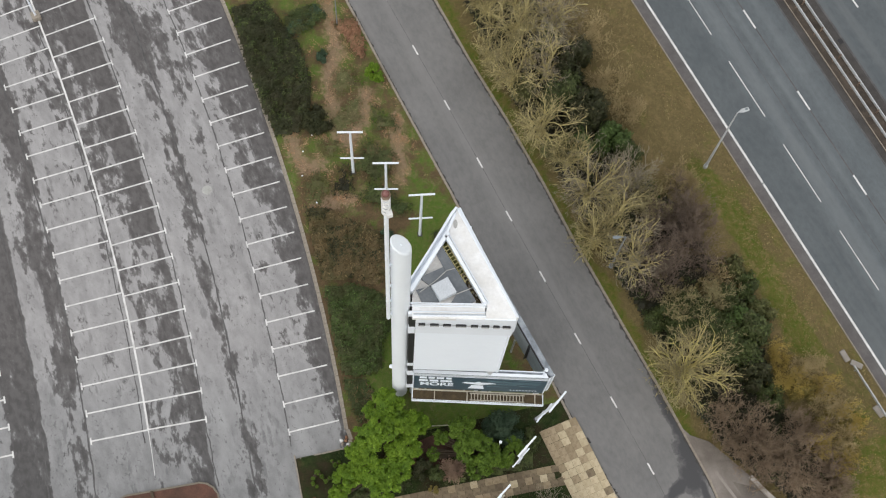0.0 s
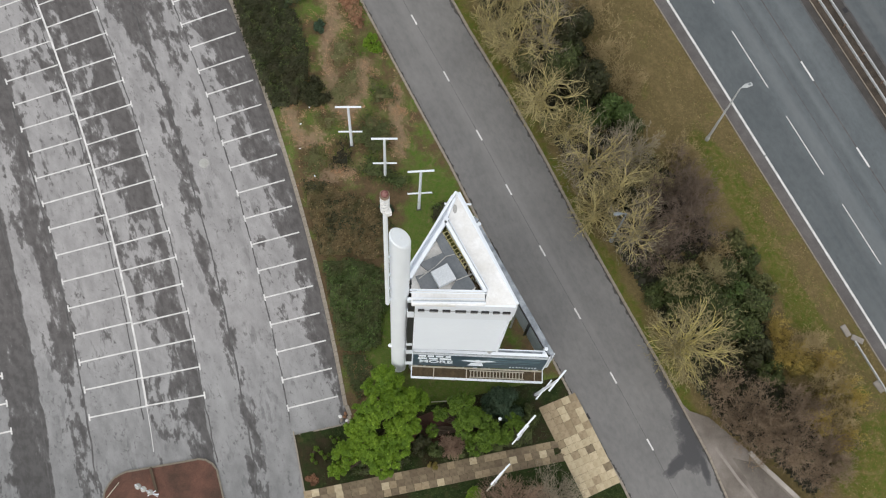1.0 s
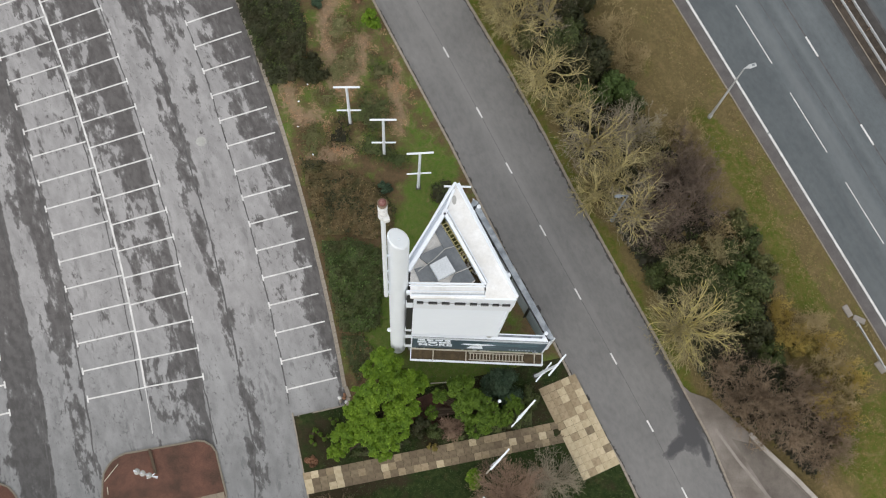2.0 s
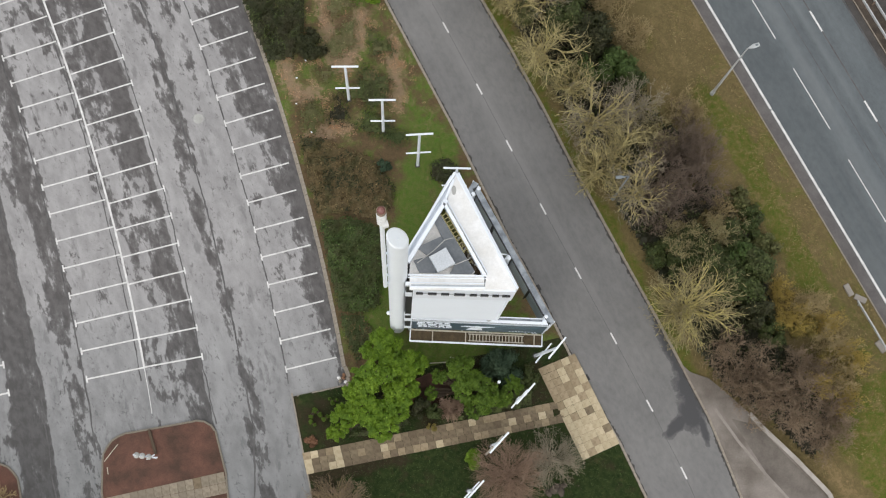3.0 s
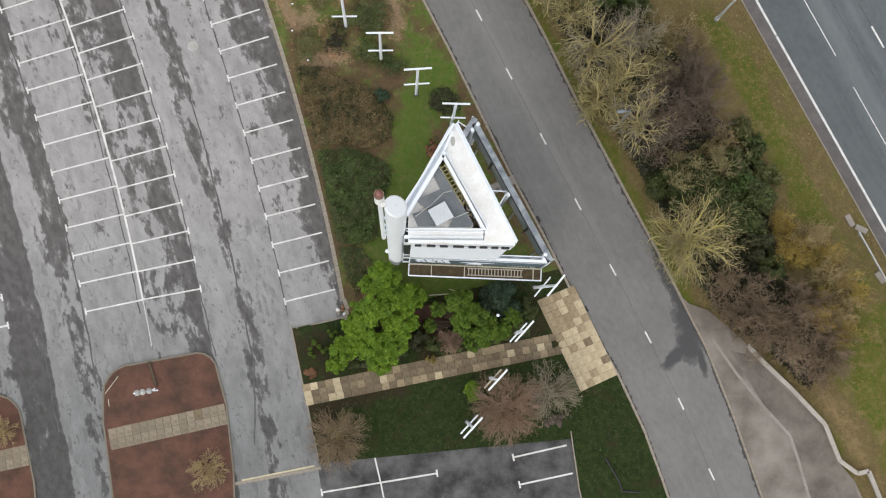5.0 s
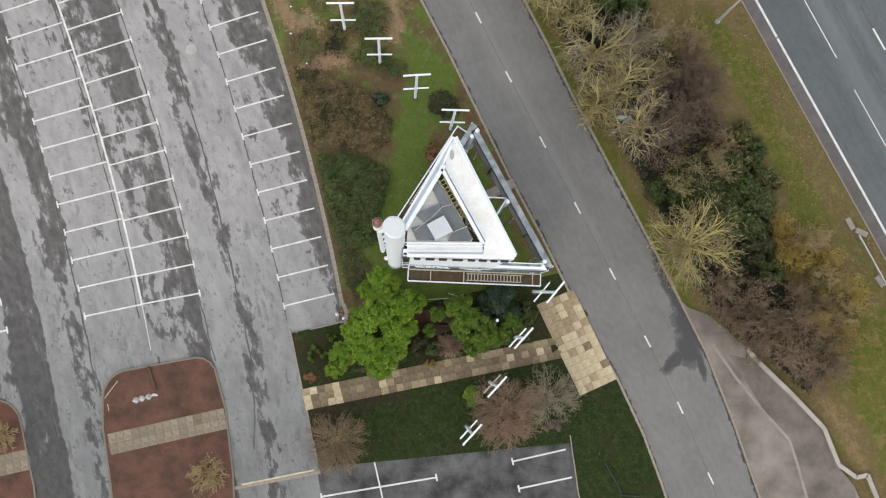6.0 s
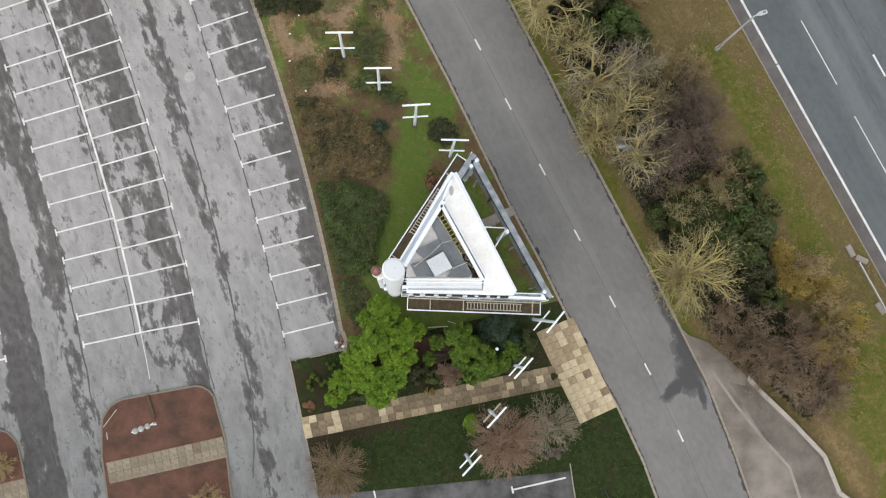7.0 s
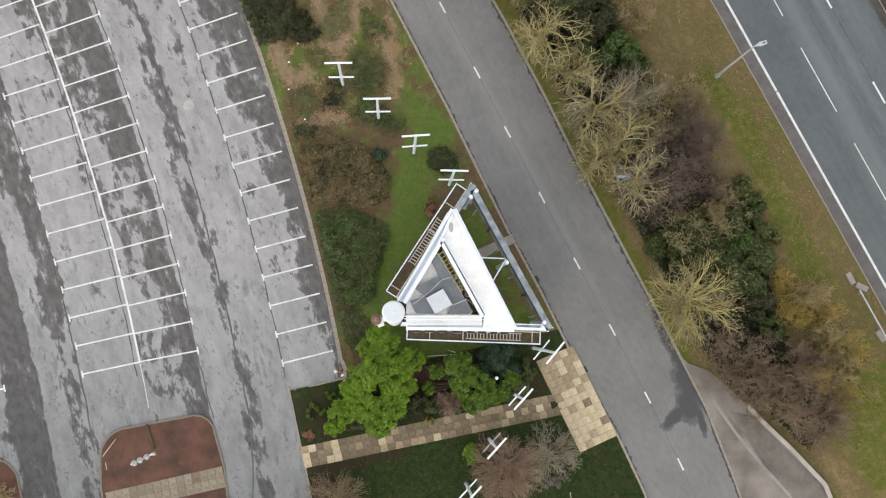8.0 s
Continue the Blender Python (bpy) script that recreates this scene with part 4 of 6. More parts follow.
part("gutter_floor", prism(fresh(), [(4.0, 3.0), (3.5, 2.95), (4.55, 1.1), (5.1, 0.95)], 26.0, 26.3), GRATING, tower)
ladder_a, ladder_b = Vector((2.66, 4.72, 26.95)), Vector((4.72, 1.25, 26.95))


def ladder(parent, a, b, half, rungs, rail, material):
    a, b = Vector(a), Vector(b)
    d = (b - a).normalized()
    n = Vector((-d.y, d.x, 0)) * half
    bm = fresh()
    for s in (n, -n):
        beam(bm, a + s, b + s, rail, rail)
    lad = part("ladder", bm, material, parent, "old painted metal ladder lying flat")
    me = mesh_from("rung", beam(fresh(), (-half, 0, 0), (half, 0, 0), rail, rail), material)
    ang = math.degrees(math.atan2(n.y, n.x))
    for k in range(rungs):
        ob = new("rung", me)
        ob.parent = lad
        ob.matrix_basis = pose(*(a + (b - a) * ((k + 0.5) / rungs)), 0, 0, ang)
    return lad


ladder(tower, ladder_a, Vector((4.1, 2.3, 26.95)), 0.15, 11, 0.045, RUSTY)
rnd = random.Random(5)
for k in range(14):
    f = 0.45 + 0.55 * k / 14
    p = ladder_a.lerp(ladder_b, f) + Vector((rnd.uniform(-0.12, 0.16), rnd.uniform(-0.1, 0.1), 0))
    part("roof_debris", box(fresh(), (p.x, p.y, 26.36 + 0.05 * (k % 3)), (rnd.uniform(0.08, 0.3), rnd.uniform(0.06, 0.16), 0.14), rnd.uniform(0, 90), 0.02), (DECK, RUST_STEEL, RUSTY, KERB)[k % 4], tower)
for p in ((6.6, 0.35), (3.45, 6.3), (0.9, 0.75)):
    part("tower_leg", tube(fresh(), (*p, 0), (*p, 26.2), 0.22, 0.22, 16), GALV, tower)
part("soffit", prism(fresh(), [(0.9, 0.4), (6.9, 0.25), (3.5, 6.9), (0.6, 1.8)], 10.9, 11.0), GALV, tower)

# aerial on brackets beside the column
aerial = thing("aerial_mast", "slim white aerial mast with a red warning lamp", "aerial", (-0.87, 0.45, 0))
part("pole", tube(fresh(), (0, 0, 25.0), (0, 0, 46.0), 0.14, 0.12, 16), COLUMN, aerial)
shroud = part("shroud", box(fresh(), (0.16, -0.16, 45.9), (0.3, 0.3, 0.5), 20, 0.02), DIRTY, aerial, "ribbed off-white aerial shroud")
for k in range(5):
    part("shroud_ring", tube(fresh(), (0, 0, 45.8 + 0.52 * k), (0, 0, 46.04 + 0.52 * k), 0.24, 0.22, 20), DIRTY, shroud)
part("shroud_core", tube(fresh(), (0, 0, 45.7), (0, 0, 48.2), 0.17, 0.17, 16), BOARD_TOP, aerial)
part("lamp_collar", tube(fresh(), (0, 0, 48.1), (0, 0, 48.3), 0.24, 0.24, 20), RUST_STEEL, aerial)
bm = fresh()
bmesh.ops.create_uvsphere(bm, u_segments=16, v_segments=10, radius=0.19, matrix=pose(0, 0, 48.4) @ Matrix.Diagonal((1, 1, 0.8, 1)))
part("warning_lamp", bm, RED, aerial, "dark red glass lamp")
for z in (25.4, 28.6, 32.0, 36.2):
    part("bracket", beam(fresh(), (0, 0, z), (0.3, 0.25, z), 0.1, 0.16), WHITE, aerial)

# ---- three low billboards round the tower foot ----


def billboard(a, b, label, printed):
    """A board from a to b on the plan, its face to the right of that line."""
    a, b = Vector(a), Vector(b)
    d = (b - a).normalized()
    n = Vector((d.y, -d.x))
    t = thing("billboard", label, "billboard", group="billboards round the tower")
    z0, z1 = 3.9, 9.5

    def plate(name, off, thick, lo, hi, mat, u0=0.0, u1=1.0, parent=None, lab=""):
        p, q = a + (b - a) * u0 + n * off, a + (b - a) * u1 + n * off
        return part(name, beam(fresh(), (*p, (lo + hi) / 2), (*q, (lo + hi) / 2), thick, hi - lo), mat, parent or t, lab)

    face = plate("poster" if printed else "sign_face", -0.04, 0.08, z0, z1 - 0.25, NAVY if printed else PANEL)
    if printed:
        plate("header_strip", 0.004, 0.02, z1 - 0.85, z1 - 0.27, HATCH, 0.004, 0.996, face, "pale blue-grey strip along the poster top")
        plate("header_line", 0.008, 0.03, z1 - 0.92, z1 - 0.85, WHITE, 0.004, 0.996, face)
    plate("back_sheet", -0.14, 0.06, z0, z1 - 0.3, BOARD_BACK)
    if printed:
        plate("top_cap", -0.12, 0.2, z1 - 0.25, z1, WHITE)
        plate("lamp_trough", -0.32, 0.16, z1 - 0.34, z1 - 0.16, BOARD_TOP)
        plate("top_angle", -0.44, 0.07, z1 - 0.3, z1 - 0.02, WHITE)
    else:
        plate("top_cap", -0.22, 0.44, z1 - 0.16, z1, BOARD_TOP)
        # black strip painting in the shadow line behind the board
        plate("top_angle", -0.47, 0.06, z1 - 0.3, z1 + 0.02, BLACK)
    plate("frame_edge", 0.0, 0.1, z0, z1, WHITE, -0.002, 0.006)
    plate("frame_edge", 0.0, 0.1, z0, z1, WHITE, 0.994, 1.002)
    k = int((b - a).length / 2.6)
    for i in range(k + 1):
        p = a + (b - a) * (0.02 + 0.96 * i / k) - n * 0.3
        part("rib", beam(fresh(), (*(p + n * 0.12), (z0 + z1) / 2), (*(p - n * 0.12), (z0 + z1) / 2), 0.09, z1 - z0 - 0.5), BLACK, t)
    for u in (0.03, 0.5, 0.97):
        p = a + (b - a) * u - n * 0.62
        post = part("post", tube(fresh(), (*p, 0), (*p, z1 - 0.2), 0.17, 0.17, 16), WHITE, t)
        bm = fresh()
        bmesh.ops.create_uvsphere(bm, u_segments=14, v_segments=8, radius=0.2, matrix=pose(p.x, p.y, z1 - 0.12))
        part("post_cap", bm, WHITE, post)
    for u in (0.1, 0.4, 0.6, 0.9):
        p = a + (b - a) * u - n * 0.3
        part("strut", tube(fresh(), (*p, 0), (*p, z0 + 0.3), 0.08, 0.08, 10), GALV, t)
    return t, a, b, d, n, face


def catwalk(a, b, d, n, lad0, lad1, label):
    t = thing("catwalk", label, "catwalk", group="billboard catwalks")
    z = 3.82
    floor = [(a + n * 0.06)[:], (b + n * 0.06)[:], (b + n * 1.0)[:], (a + n * 1.0)[:]]
    part("grating", prism(fresh(), floor, z - 0.06, z - 0.02), GRATING, t)
    length = (b - a).length
    for off, nm in ((0.1, "edge_beam"), (1.0, "edge_beam")):
        part(nm, beam(fresh(), (*(a + n * off), z), (*(b + n * off), z), 0.1, 0.14), WHITE if off > 0.5 else PALE_RAIL, t)
    for u in (0.0, 0.17, 0.42, 0.94, 1.0):
        p = a + (b - a) * u
        part("cross_beam", beam(fresh(), (*(p + n * 0.08), z + 0.01), (*(p + n * 1.0), z + 0.01), 0.08, 0.12), PALE_RAIL if 0 < u < 1 else WHITE, t)
    for u in (0.0, 0.2, 0.4, 0.6, 0.8, 1.0):
        p = a + (b - a) * u + n * 1.0
        part("stanchion", tube(fresh(), (*p, z), (*p, z + 0.55), 0.03, 0.03, 8), WHITE, t)
    part("hand_rail", beam(fresh(), (*(a + n * 1.0), z + 0.55), (*(b + n * 1.0), z + 0.55), 0.05, 0.05), WHITE, t)
    p, q = a + (b - a) * lad0 + n * 0.52, a + (b - a) * lad1 + n * 0.52
    ladder(t, (*p, z + 0.06), (*q, z + 0.06), 0.26, 17, 0.07, PALE_RAIL)
    for u in (0.05, 0.5, 0.95):
        p = a + (b - a) * u
        part("bracket", beam(fresh(), (*(p + n * 0.9), z - 0.1), (*(p - n * 0.1), z - 0.7), 0.07, 0.07), GALV, t)
    return t


board, a, b, d, n, face = billboard((0.88, 0.27), (11.12, -0.1), "billboard with a navy printed poster facing the garden", True)
catwalk(a, b, d, n, 0.44, 0.86, "white-railed catwalk with rusty grating under the poster")


def lettering(text, at, size, wide):
    cu = bpy.data.curves.new("lettering", "FONT")
    cu.body, cu.size, cu.extrude, cu.offset = text, size, 0.01, 0.03
    ob = new("lettering", cu)
    ob.parent = face
    ob.matrix_basis = Matrix.Translation(at) @ Matrix(((d.x, 0, n.x, 0), (d.y, 0, n.y, 0), (0, 1, 0, 0), (0, 0, 0, 1))) @ Matrix.Diagonal((wide, 1, 1, 1))
    ob.data.materials.append(PANEL)
    return ob


def on_face(u, z, off=0.006):
    p = a + (b - a) * u + n * off
    return Vector((p.x, p.y, z))


lettering("MORE", on_face(0.052, 5.2), 1.55, 0.62)
for k, (z, runs) in enumerate(((7.9, ((0.05, 0.10), (0.115, 0.16), (0.175, 0.23), (0.245, 0.285))), (6.9, ((0.045, 0.11), (0.125, 0.19), (0.205, 0.29))))):
    for u0, u1 in runs:
        part("lettering_bar", beam(fresh(), on_face(u0, z), on_face(u1, z), 0.02, 0.62), PANEL, face)
for z, u0, u1 in ((8.3, 0.6, 0.74), (8.0, 0.78, 0.95), (7.6, 0.55, 0.7), (7.3, 0.56, 0.95), (6.9, 0.72, 0.95), (6.5, 0.56, 0.78), (6.1, 0.8, 0.93), (5.6, 0.56, 0.72)):
    part("lettering_bar", beam(fresh(), on_face(u0, z), on_face(u1, z), 0.02, 0.16), TEAL, face)
for k in range(9):
    part("lettering_bar", beam(fresh(), on_face(0.74 + 0.024 * k, 4.6), on_face(0.752 + 0.024 * k, 4.6), 0.02, 0.22), PANEL, face)
bm = fresh()
prism(bm, [(0, 0), (1.3, -0.5), (2.6, 0.1), (2.1, 0.35), (1.5, 0.25), (1.25, 0.6), (0.95, 0.25), (0.3, 0.3)], 0, 0.02)
prism(bm, [(0.5, -1.9), (1.75, -1.9), (1.6, -0.7), (0.75, -0.7)], 0, 0.02)
pic = part("poster_picture", bm, PANEL, face, "pale plain shape printed on the poster")
pic.matrix_basis = Matrix.Translation(on_face(0.37, 6.6)) @ Matrix(((d.x, 0, n.x, 0), (d.y, 0, n.y, 0), (0, 1, 0, 0), (0, 0, 0, 1)))

billboard((11.45, 0.15), (5.85, 10.35), "grey-backed billboard facing the service road", False)
nw, a2, b2, d2, n2, _ = billboard((5.5, 10.75), (0.1, 2.45), "billboard facing the planted garden", False)
catwalk(a2, b2, d2, n2, 0.3, 0.72, "white-railed catwalk with rusty grating above the garden")
for p in ((5.2, 5.3), (6.2, 2.1)):
    part("brace", tube(fresh(), (8.07, 5.21, 9.2), (*p, 9.6), 0.05, 0.05, 10), WHITE, tower)

# ---- empty sign frames on poles ----


def sign_frame(at, turn, label, top=8.6, low=3.05, lean=(0.0, 0.0)):
    """Two bars on a pole; lean: how far the head hangs off its foot."""
    t = thing("sign_frame", label, "sign frame", (*at, 0.1), "row of white sign frames", turn=turn)
    c, s = math.cos(radians(turn)), math.sin(radians(turn))
    dx, dy = lean[0] * c + lean[1] * s, lean[1] * c - lean[0] * s
    f = low / top
    part("pole", tube(fresh(), (0, 0, -0.1), (dx, dy, top + 0.02), 0.13, 0.1, 14), WHITE, t)
    part("top_bar", box(fresh(), (dx, dy, top), (2.06, 0.14, 0.14), 0, 0.02), WHITE, t)
    part("lower_bar", box(fresh(), (dx * f, dy * f - 0.02, low), (1.98, 0.12, 0.12), 0, 0.02), PALE_RAIL if low < 3.2 else WHITE, t)
    part("collar", tube(fresh(), (dx * f, dy * f, low - 0.12), (dx * f, dy * f, low + 0.12), 0.15, 0.15, 14), WHITE, t)
    part("base_plate", box(fresh(), (0, 0, 0.03), (0.4, 0.4, 0.05), 0, 0.01), SILT, t)
    return t


STRAIGHT = "white steel pole with two empty sign bars"
for at, turn, top, low in (((-4.28, 19.65), 1.0, 8.95, 3.35), ((-1.42, 16.95), 1.0, 9.3, 3.4), ((1.42, 14.15), 4.0, 9.9, 4.3), ((4.25, 11.6), -1.0, 9.8, 3.9),
                           ((9.36, -5.08), 48, 8.6, 3.25), ((7.4, -8.66), 47.5, 8.6, 3.0), ((5.57, -12.15), 47.5, 8.6, 3.25)):
    sign_frame(at, turn, STRAIGHT, top, low)
sign_frame((10.93, -1.44), 50.5, "white steel sign frame leaning over the forecourt", 8.5, 3.3, (0.8, -0.25))

# ---- lamps ----


def street_lamp(at, z, high, heading, reach, label, steel):
    t = thing("street_lamp", label, "street lamp", (*at, z), turn=heading)
    part("column", tube(fresh(), (0, 0, 0), (0, 0, high), 0.0105 * high, 0.05, 14), steel, t)
    part("base", tube(fresh(), (0, 0, 0), (0, 0, 0.5), 0.18, 0.18, 14), steel, t)
    part("arm", tube(fresh(), (0, 0, high - 0.05), (reach, 0, high + 0.1), 0.045, 0.04, 10), steel, t)
    size = 1.0 if high > 10 else 0.8
    bm = fresh()
    tube(bm, (reach, 0, high + 0.1), (reach + 0.3 * size, 0, high + 0.12), 0.06, 0.16 * size, 14)
    tube(bm, (reach + 0.3 * size, 0, high + 0.12), (reach + 0.85 * size, 0, high + 0.12), 0.18 * size, 0.15 * size, 14)
    for v in bm.verts:
        v.co.z = high + 0.12 + (v.co.z - high - 0.12) * 0.5
    head = part("lamp_head", bm, steel, t)
    part("lens", box(fresh(), (reach + 0.5 * size, 0, high + 0.03), (0.45 * size, 0.22 * size, 0.04), 0, 0.01), PANEL, head)
    part("photocell", box(fresh(), (reach + 0.62 * size, 0, high + 0.21), (0.22 * size, 0.16 * size, 0.05), 0, 0.01), DULL_STEEL, head)
    return t


street_lamp((25.85, 20.46), 0.3, 11.8, 20, 0.1, "tall galvanised street lamp on the motorway verge", GALV)
street_lamp((17.4, 11.45), 0.3, 8.0, 185, 0.35, "street lamp half hidden among bare trees", DULL_STEEL)
lp = thing("lamp_post", "white car park lamp post on a concrete block", "lamp post", (-32.3, 33.75, 0))
part("block", box(fresh(), (0, 0, 0.3), (0.75, 0.75, 0.6), 25, 0.05), KERB, lp)
part("pole", tube(fresh(), (0, 0, 0.6), (0, 0, 8), 0.09, 0.07, 12), WHITE, lp)
part("lamp_head", box(fresh(), (0, 0, 8.05), (1.2, 0.3, 0.15), 30, 0.04), WHITE, lp)
gl = thing("lamp_post", "white post carrying three pale globes on bark bed", "lamp post", (-18.95, -9.65, 0.1))
part("pole", tube(fresh(), (0, 0, 0), (0, 0, 9.6), 0.07, 0.05, 12), WHITE, gl)
for z in (3.4, 6.2, 8.4):
    bm = fresh()
    bmesh.ops.create_uvsphere(bm, u_segments=20, v_segments=12, radius=0.23, matrix=pose(0, 0, z))
    part("globe", bm, DECK, gl, "pale round globe")
part("arm", tube(fresh(), (0, 0, 1.9), (0.35, 0.0, 1.6), 0.05, 0.05, 8), WHITE, gl)
part("crossbar", tube(fresh(), (-0.3, -0.2, 2.6), (0.3, 0.2, 2.6), 0.04, 0.04, 8), WHITE, gl)
gb = thing("garden_lamp", "small white globe garden lamp among the shrubs", "lamp", (7.85, -3.75, 0.1))
part("stem", tube(fresh(), (0, 0, 0), (0, 0, 2.4), 0.05, 0.04, 10), WHITE, gb)
bm = fresh()
bmesh.ops.create_uvsphere(bm, u_segments=16, v_segments=10, radius=0.14, matrix=pose(0, 0, 2.5))
part("globe", bm, PANEL, gb)

# ---- plants ----


def leaf_quads(points, normals, size, rng, name, material, parent, label="", spread=0.9):
    """One mesh of small folded leaves at the given points."""
    n = len(points)
    nrm = normals + rng.normal(0, spread * 0.5, (n, 3))
    nrm /= np.linalg.norm(nrm, axis=1, keepdims=True) + 1e-9
    t = np.cross(nrm, rng.normal(0, 1, (n, 3)))
    t /= np.linalg.norm(t, axis=1, keepdims=True) + 1e-9
    b = np.cross(nrm, t)
    s = size * rng.uniform(0.6, 1.3, (n, 1))
    tip, tail = points + t * s, points - t * s
    left, right = points + b * s * 0.5 + nrm * s * 0.15, points - b * s * 0.5 + nrm * s * 0.15
    verts = np.stack([tail, right, tip, left], 1).reshape(-1, 3)
    me = bpy.data.meshes.new(name)
    me.vertices.add(4 * n)
    me.vertices.foreach_set("co", verts.ravel())
    me.loops.add(4 * n)
    me.loops.foreach_set("vertex_index", np.arange(4 * n))
    me.polygons.add(n)
    me.polygons.foreach_set("loop_start", np.arange(0, 4 * n, 4))
    me.polygons.foreach_set("loop_total", np.full(n, 4))
    me.update()
    me.materials.append(material)
    ob = new(name, me)
    ob.parent = parent
    return tagged(ob, label)


def lumps(dirs, seed, rough=0.3):
    return np.array([1 + rough * noise.noise(Vector(v) * 1.8 + Vector((seed, 0, 0))) + 0.5 * rough * noise.noise(Vector(v) * 5 + Vector((0, seed, 0))) for v in dirs])


def clump_points(rng, centre, radii, n, seed, rough=0.3, low=-0.25):
    v = rng.normal(0, 1, (n, 3))
    v /= np.linalg.norm(v, axis=1, keepdims=True)
    v[:, 2] = np.where(v[:, 2] < low, -v[:, 2], v[:, 2])
    r = lumps(v, seed, rough)[:, None] * rng.uniform(0.72, 1.16, (n, 1))
    return np.array(centre) + v * r * np.array(radii), v


def core(parent, clumps, material, seed):
    """The shaded inside of a crown: lumpy hearts of the clumps, in one mesh."""
    bm = fresh()
    for k, (c, r) in enumerate(clumps):
        made = bmesh.ops.create_icosphere(bm, subdivisions=2, radius=1.0)
        for v in made["verts"]:
            f = 0.78 * (1 + 0.3 * noise.noise(v.co * 1.8 + Vector((seed + k, 0, 0))))
            v.co = Vector([c[i] + v.co[i] * f * r[i] for i in range(3)])
    return part("inner_foliage", bm, material, parent)


def shrub(at, radius, high, material, label, seed, leaf=0.11, dense=260, group="garden shrubs", rough=0.35, category="shrub"):
    rng = np.random.default_rng(seed)
    t = thing("shrub", label, category, (*at, 0.05 + sink(*at)), group)
    k = 7 + int(radius * 6)
    clumps = []
    for i in range(k):
        a, d = rng.uniform(0, 2 * np.pi), radius * np.sqrt(rng.uniform(0, 1)) * 0.82
        r = radius * rng.uniform(0.22, 0.4)
        h = high * (1 - 0.45 * (d / radius) ** 2) * rng.uniform(0.8, 1.1)
        clumps.append(((d * np.cos(a), d * np.sin(a), h * 0.42), (r, r * rng.uniform(0.8, 1.2), h * 0.58)))
    core(t, clumps, material, seed)
    pts, nrm = [], []
    for i, (c, r) in enumerate(clumps):
        p, v = clump_points(rng, c, r, int(dense * r[0] * r[1] * 3.2) + 40, seed + i, rough)
        pts.append(p)
        nrm.append(v)
    pts, nrm = np.concatenate(pts), np.concatenate(nrm)
    keep = pts[:, 2] > 0.02
    leaf_quads(pts[keep], nrm[keep], leaf, rng, "foliage", material, t)
    bm = fresh()
    for i in range(4):
        a = i * 1.6 + seed
        tube(bm, (0.1 * math.cos(a), 0.1 * math.sin(a), -0.1), (radius * 0.4 * math.cos(a), radius * 0.4 * math.sin(a), high * 0.6), 0.05, 0.02, 5)
    part("stem", bm, BARK, t)
    return t


def tubes_mesh(segs, sides=3):
    """Tapered tubes for many branch pieces (a, b, r1, r2) as one vertex and face list."""
    a, b, r1, r2 = (np.array(x, float) for x in (segs if isinstance(segs, tuple) else zip(*segs)))
    d = b - a
    d /= np.linalg.norm(d, axis=1, keepdims=True) + 1e-9
    u = np.cross(d, np.where(np.abs(d[:, 2:3]) < 0.9, (0, 0, 1.0), (1.0, 0, 0)))
    u /= np.linalg.norm(u, axis=1, keepdims=True) + 1e-9
    w = np.cross(d, u)
    n = len(a)
    ang = np.arange(sides) * 2 * np.pi / sides
    ring = u[:, None] * np.cos(ang)[None, :, None] + w[:, None] * np.sin(ang)[None, :, None]
    verts = np.concatenate([a[:, None] + ring * r1[:, None, None], b[:, None] + ring * r2[:, None, None]], 1).reshape(-1, 3)
    base = np.arange(n)[:, None] * 2 * sides
    k = np.arange(sides)
    f = np.stack([base + k, base + (k + 1) % sides, base + sides + (k + 1) % sides, base + sides + k], -1).reshape(-1, 4)
    return verts, f


def tube_object(name, segs, material, parent, sides=3, label=""):
    verts, f = tubes_mesh(segs, sides)
    me = bpy.data.meshes.new(name)
    me.vertices.add(len(verts))
    me.vertices.foreach_set("co", verts.ravel())
    me.loops.add(f.size)
    me.loops.foreach_set("vertex_index", f.ravel())
    me.polygons.add(len(f))
    me.polygons.foreach_set("loop_start", np.arange(0, f.size, 4))
    me.polygons.foreach_set("loop_total", np.full(len(f), 4))
    me.update()
    me.materials.append(material)
    ob = new(name, me)
    ob.parent = parent
    return tagged(ob, label)


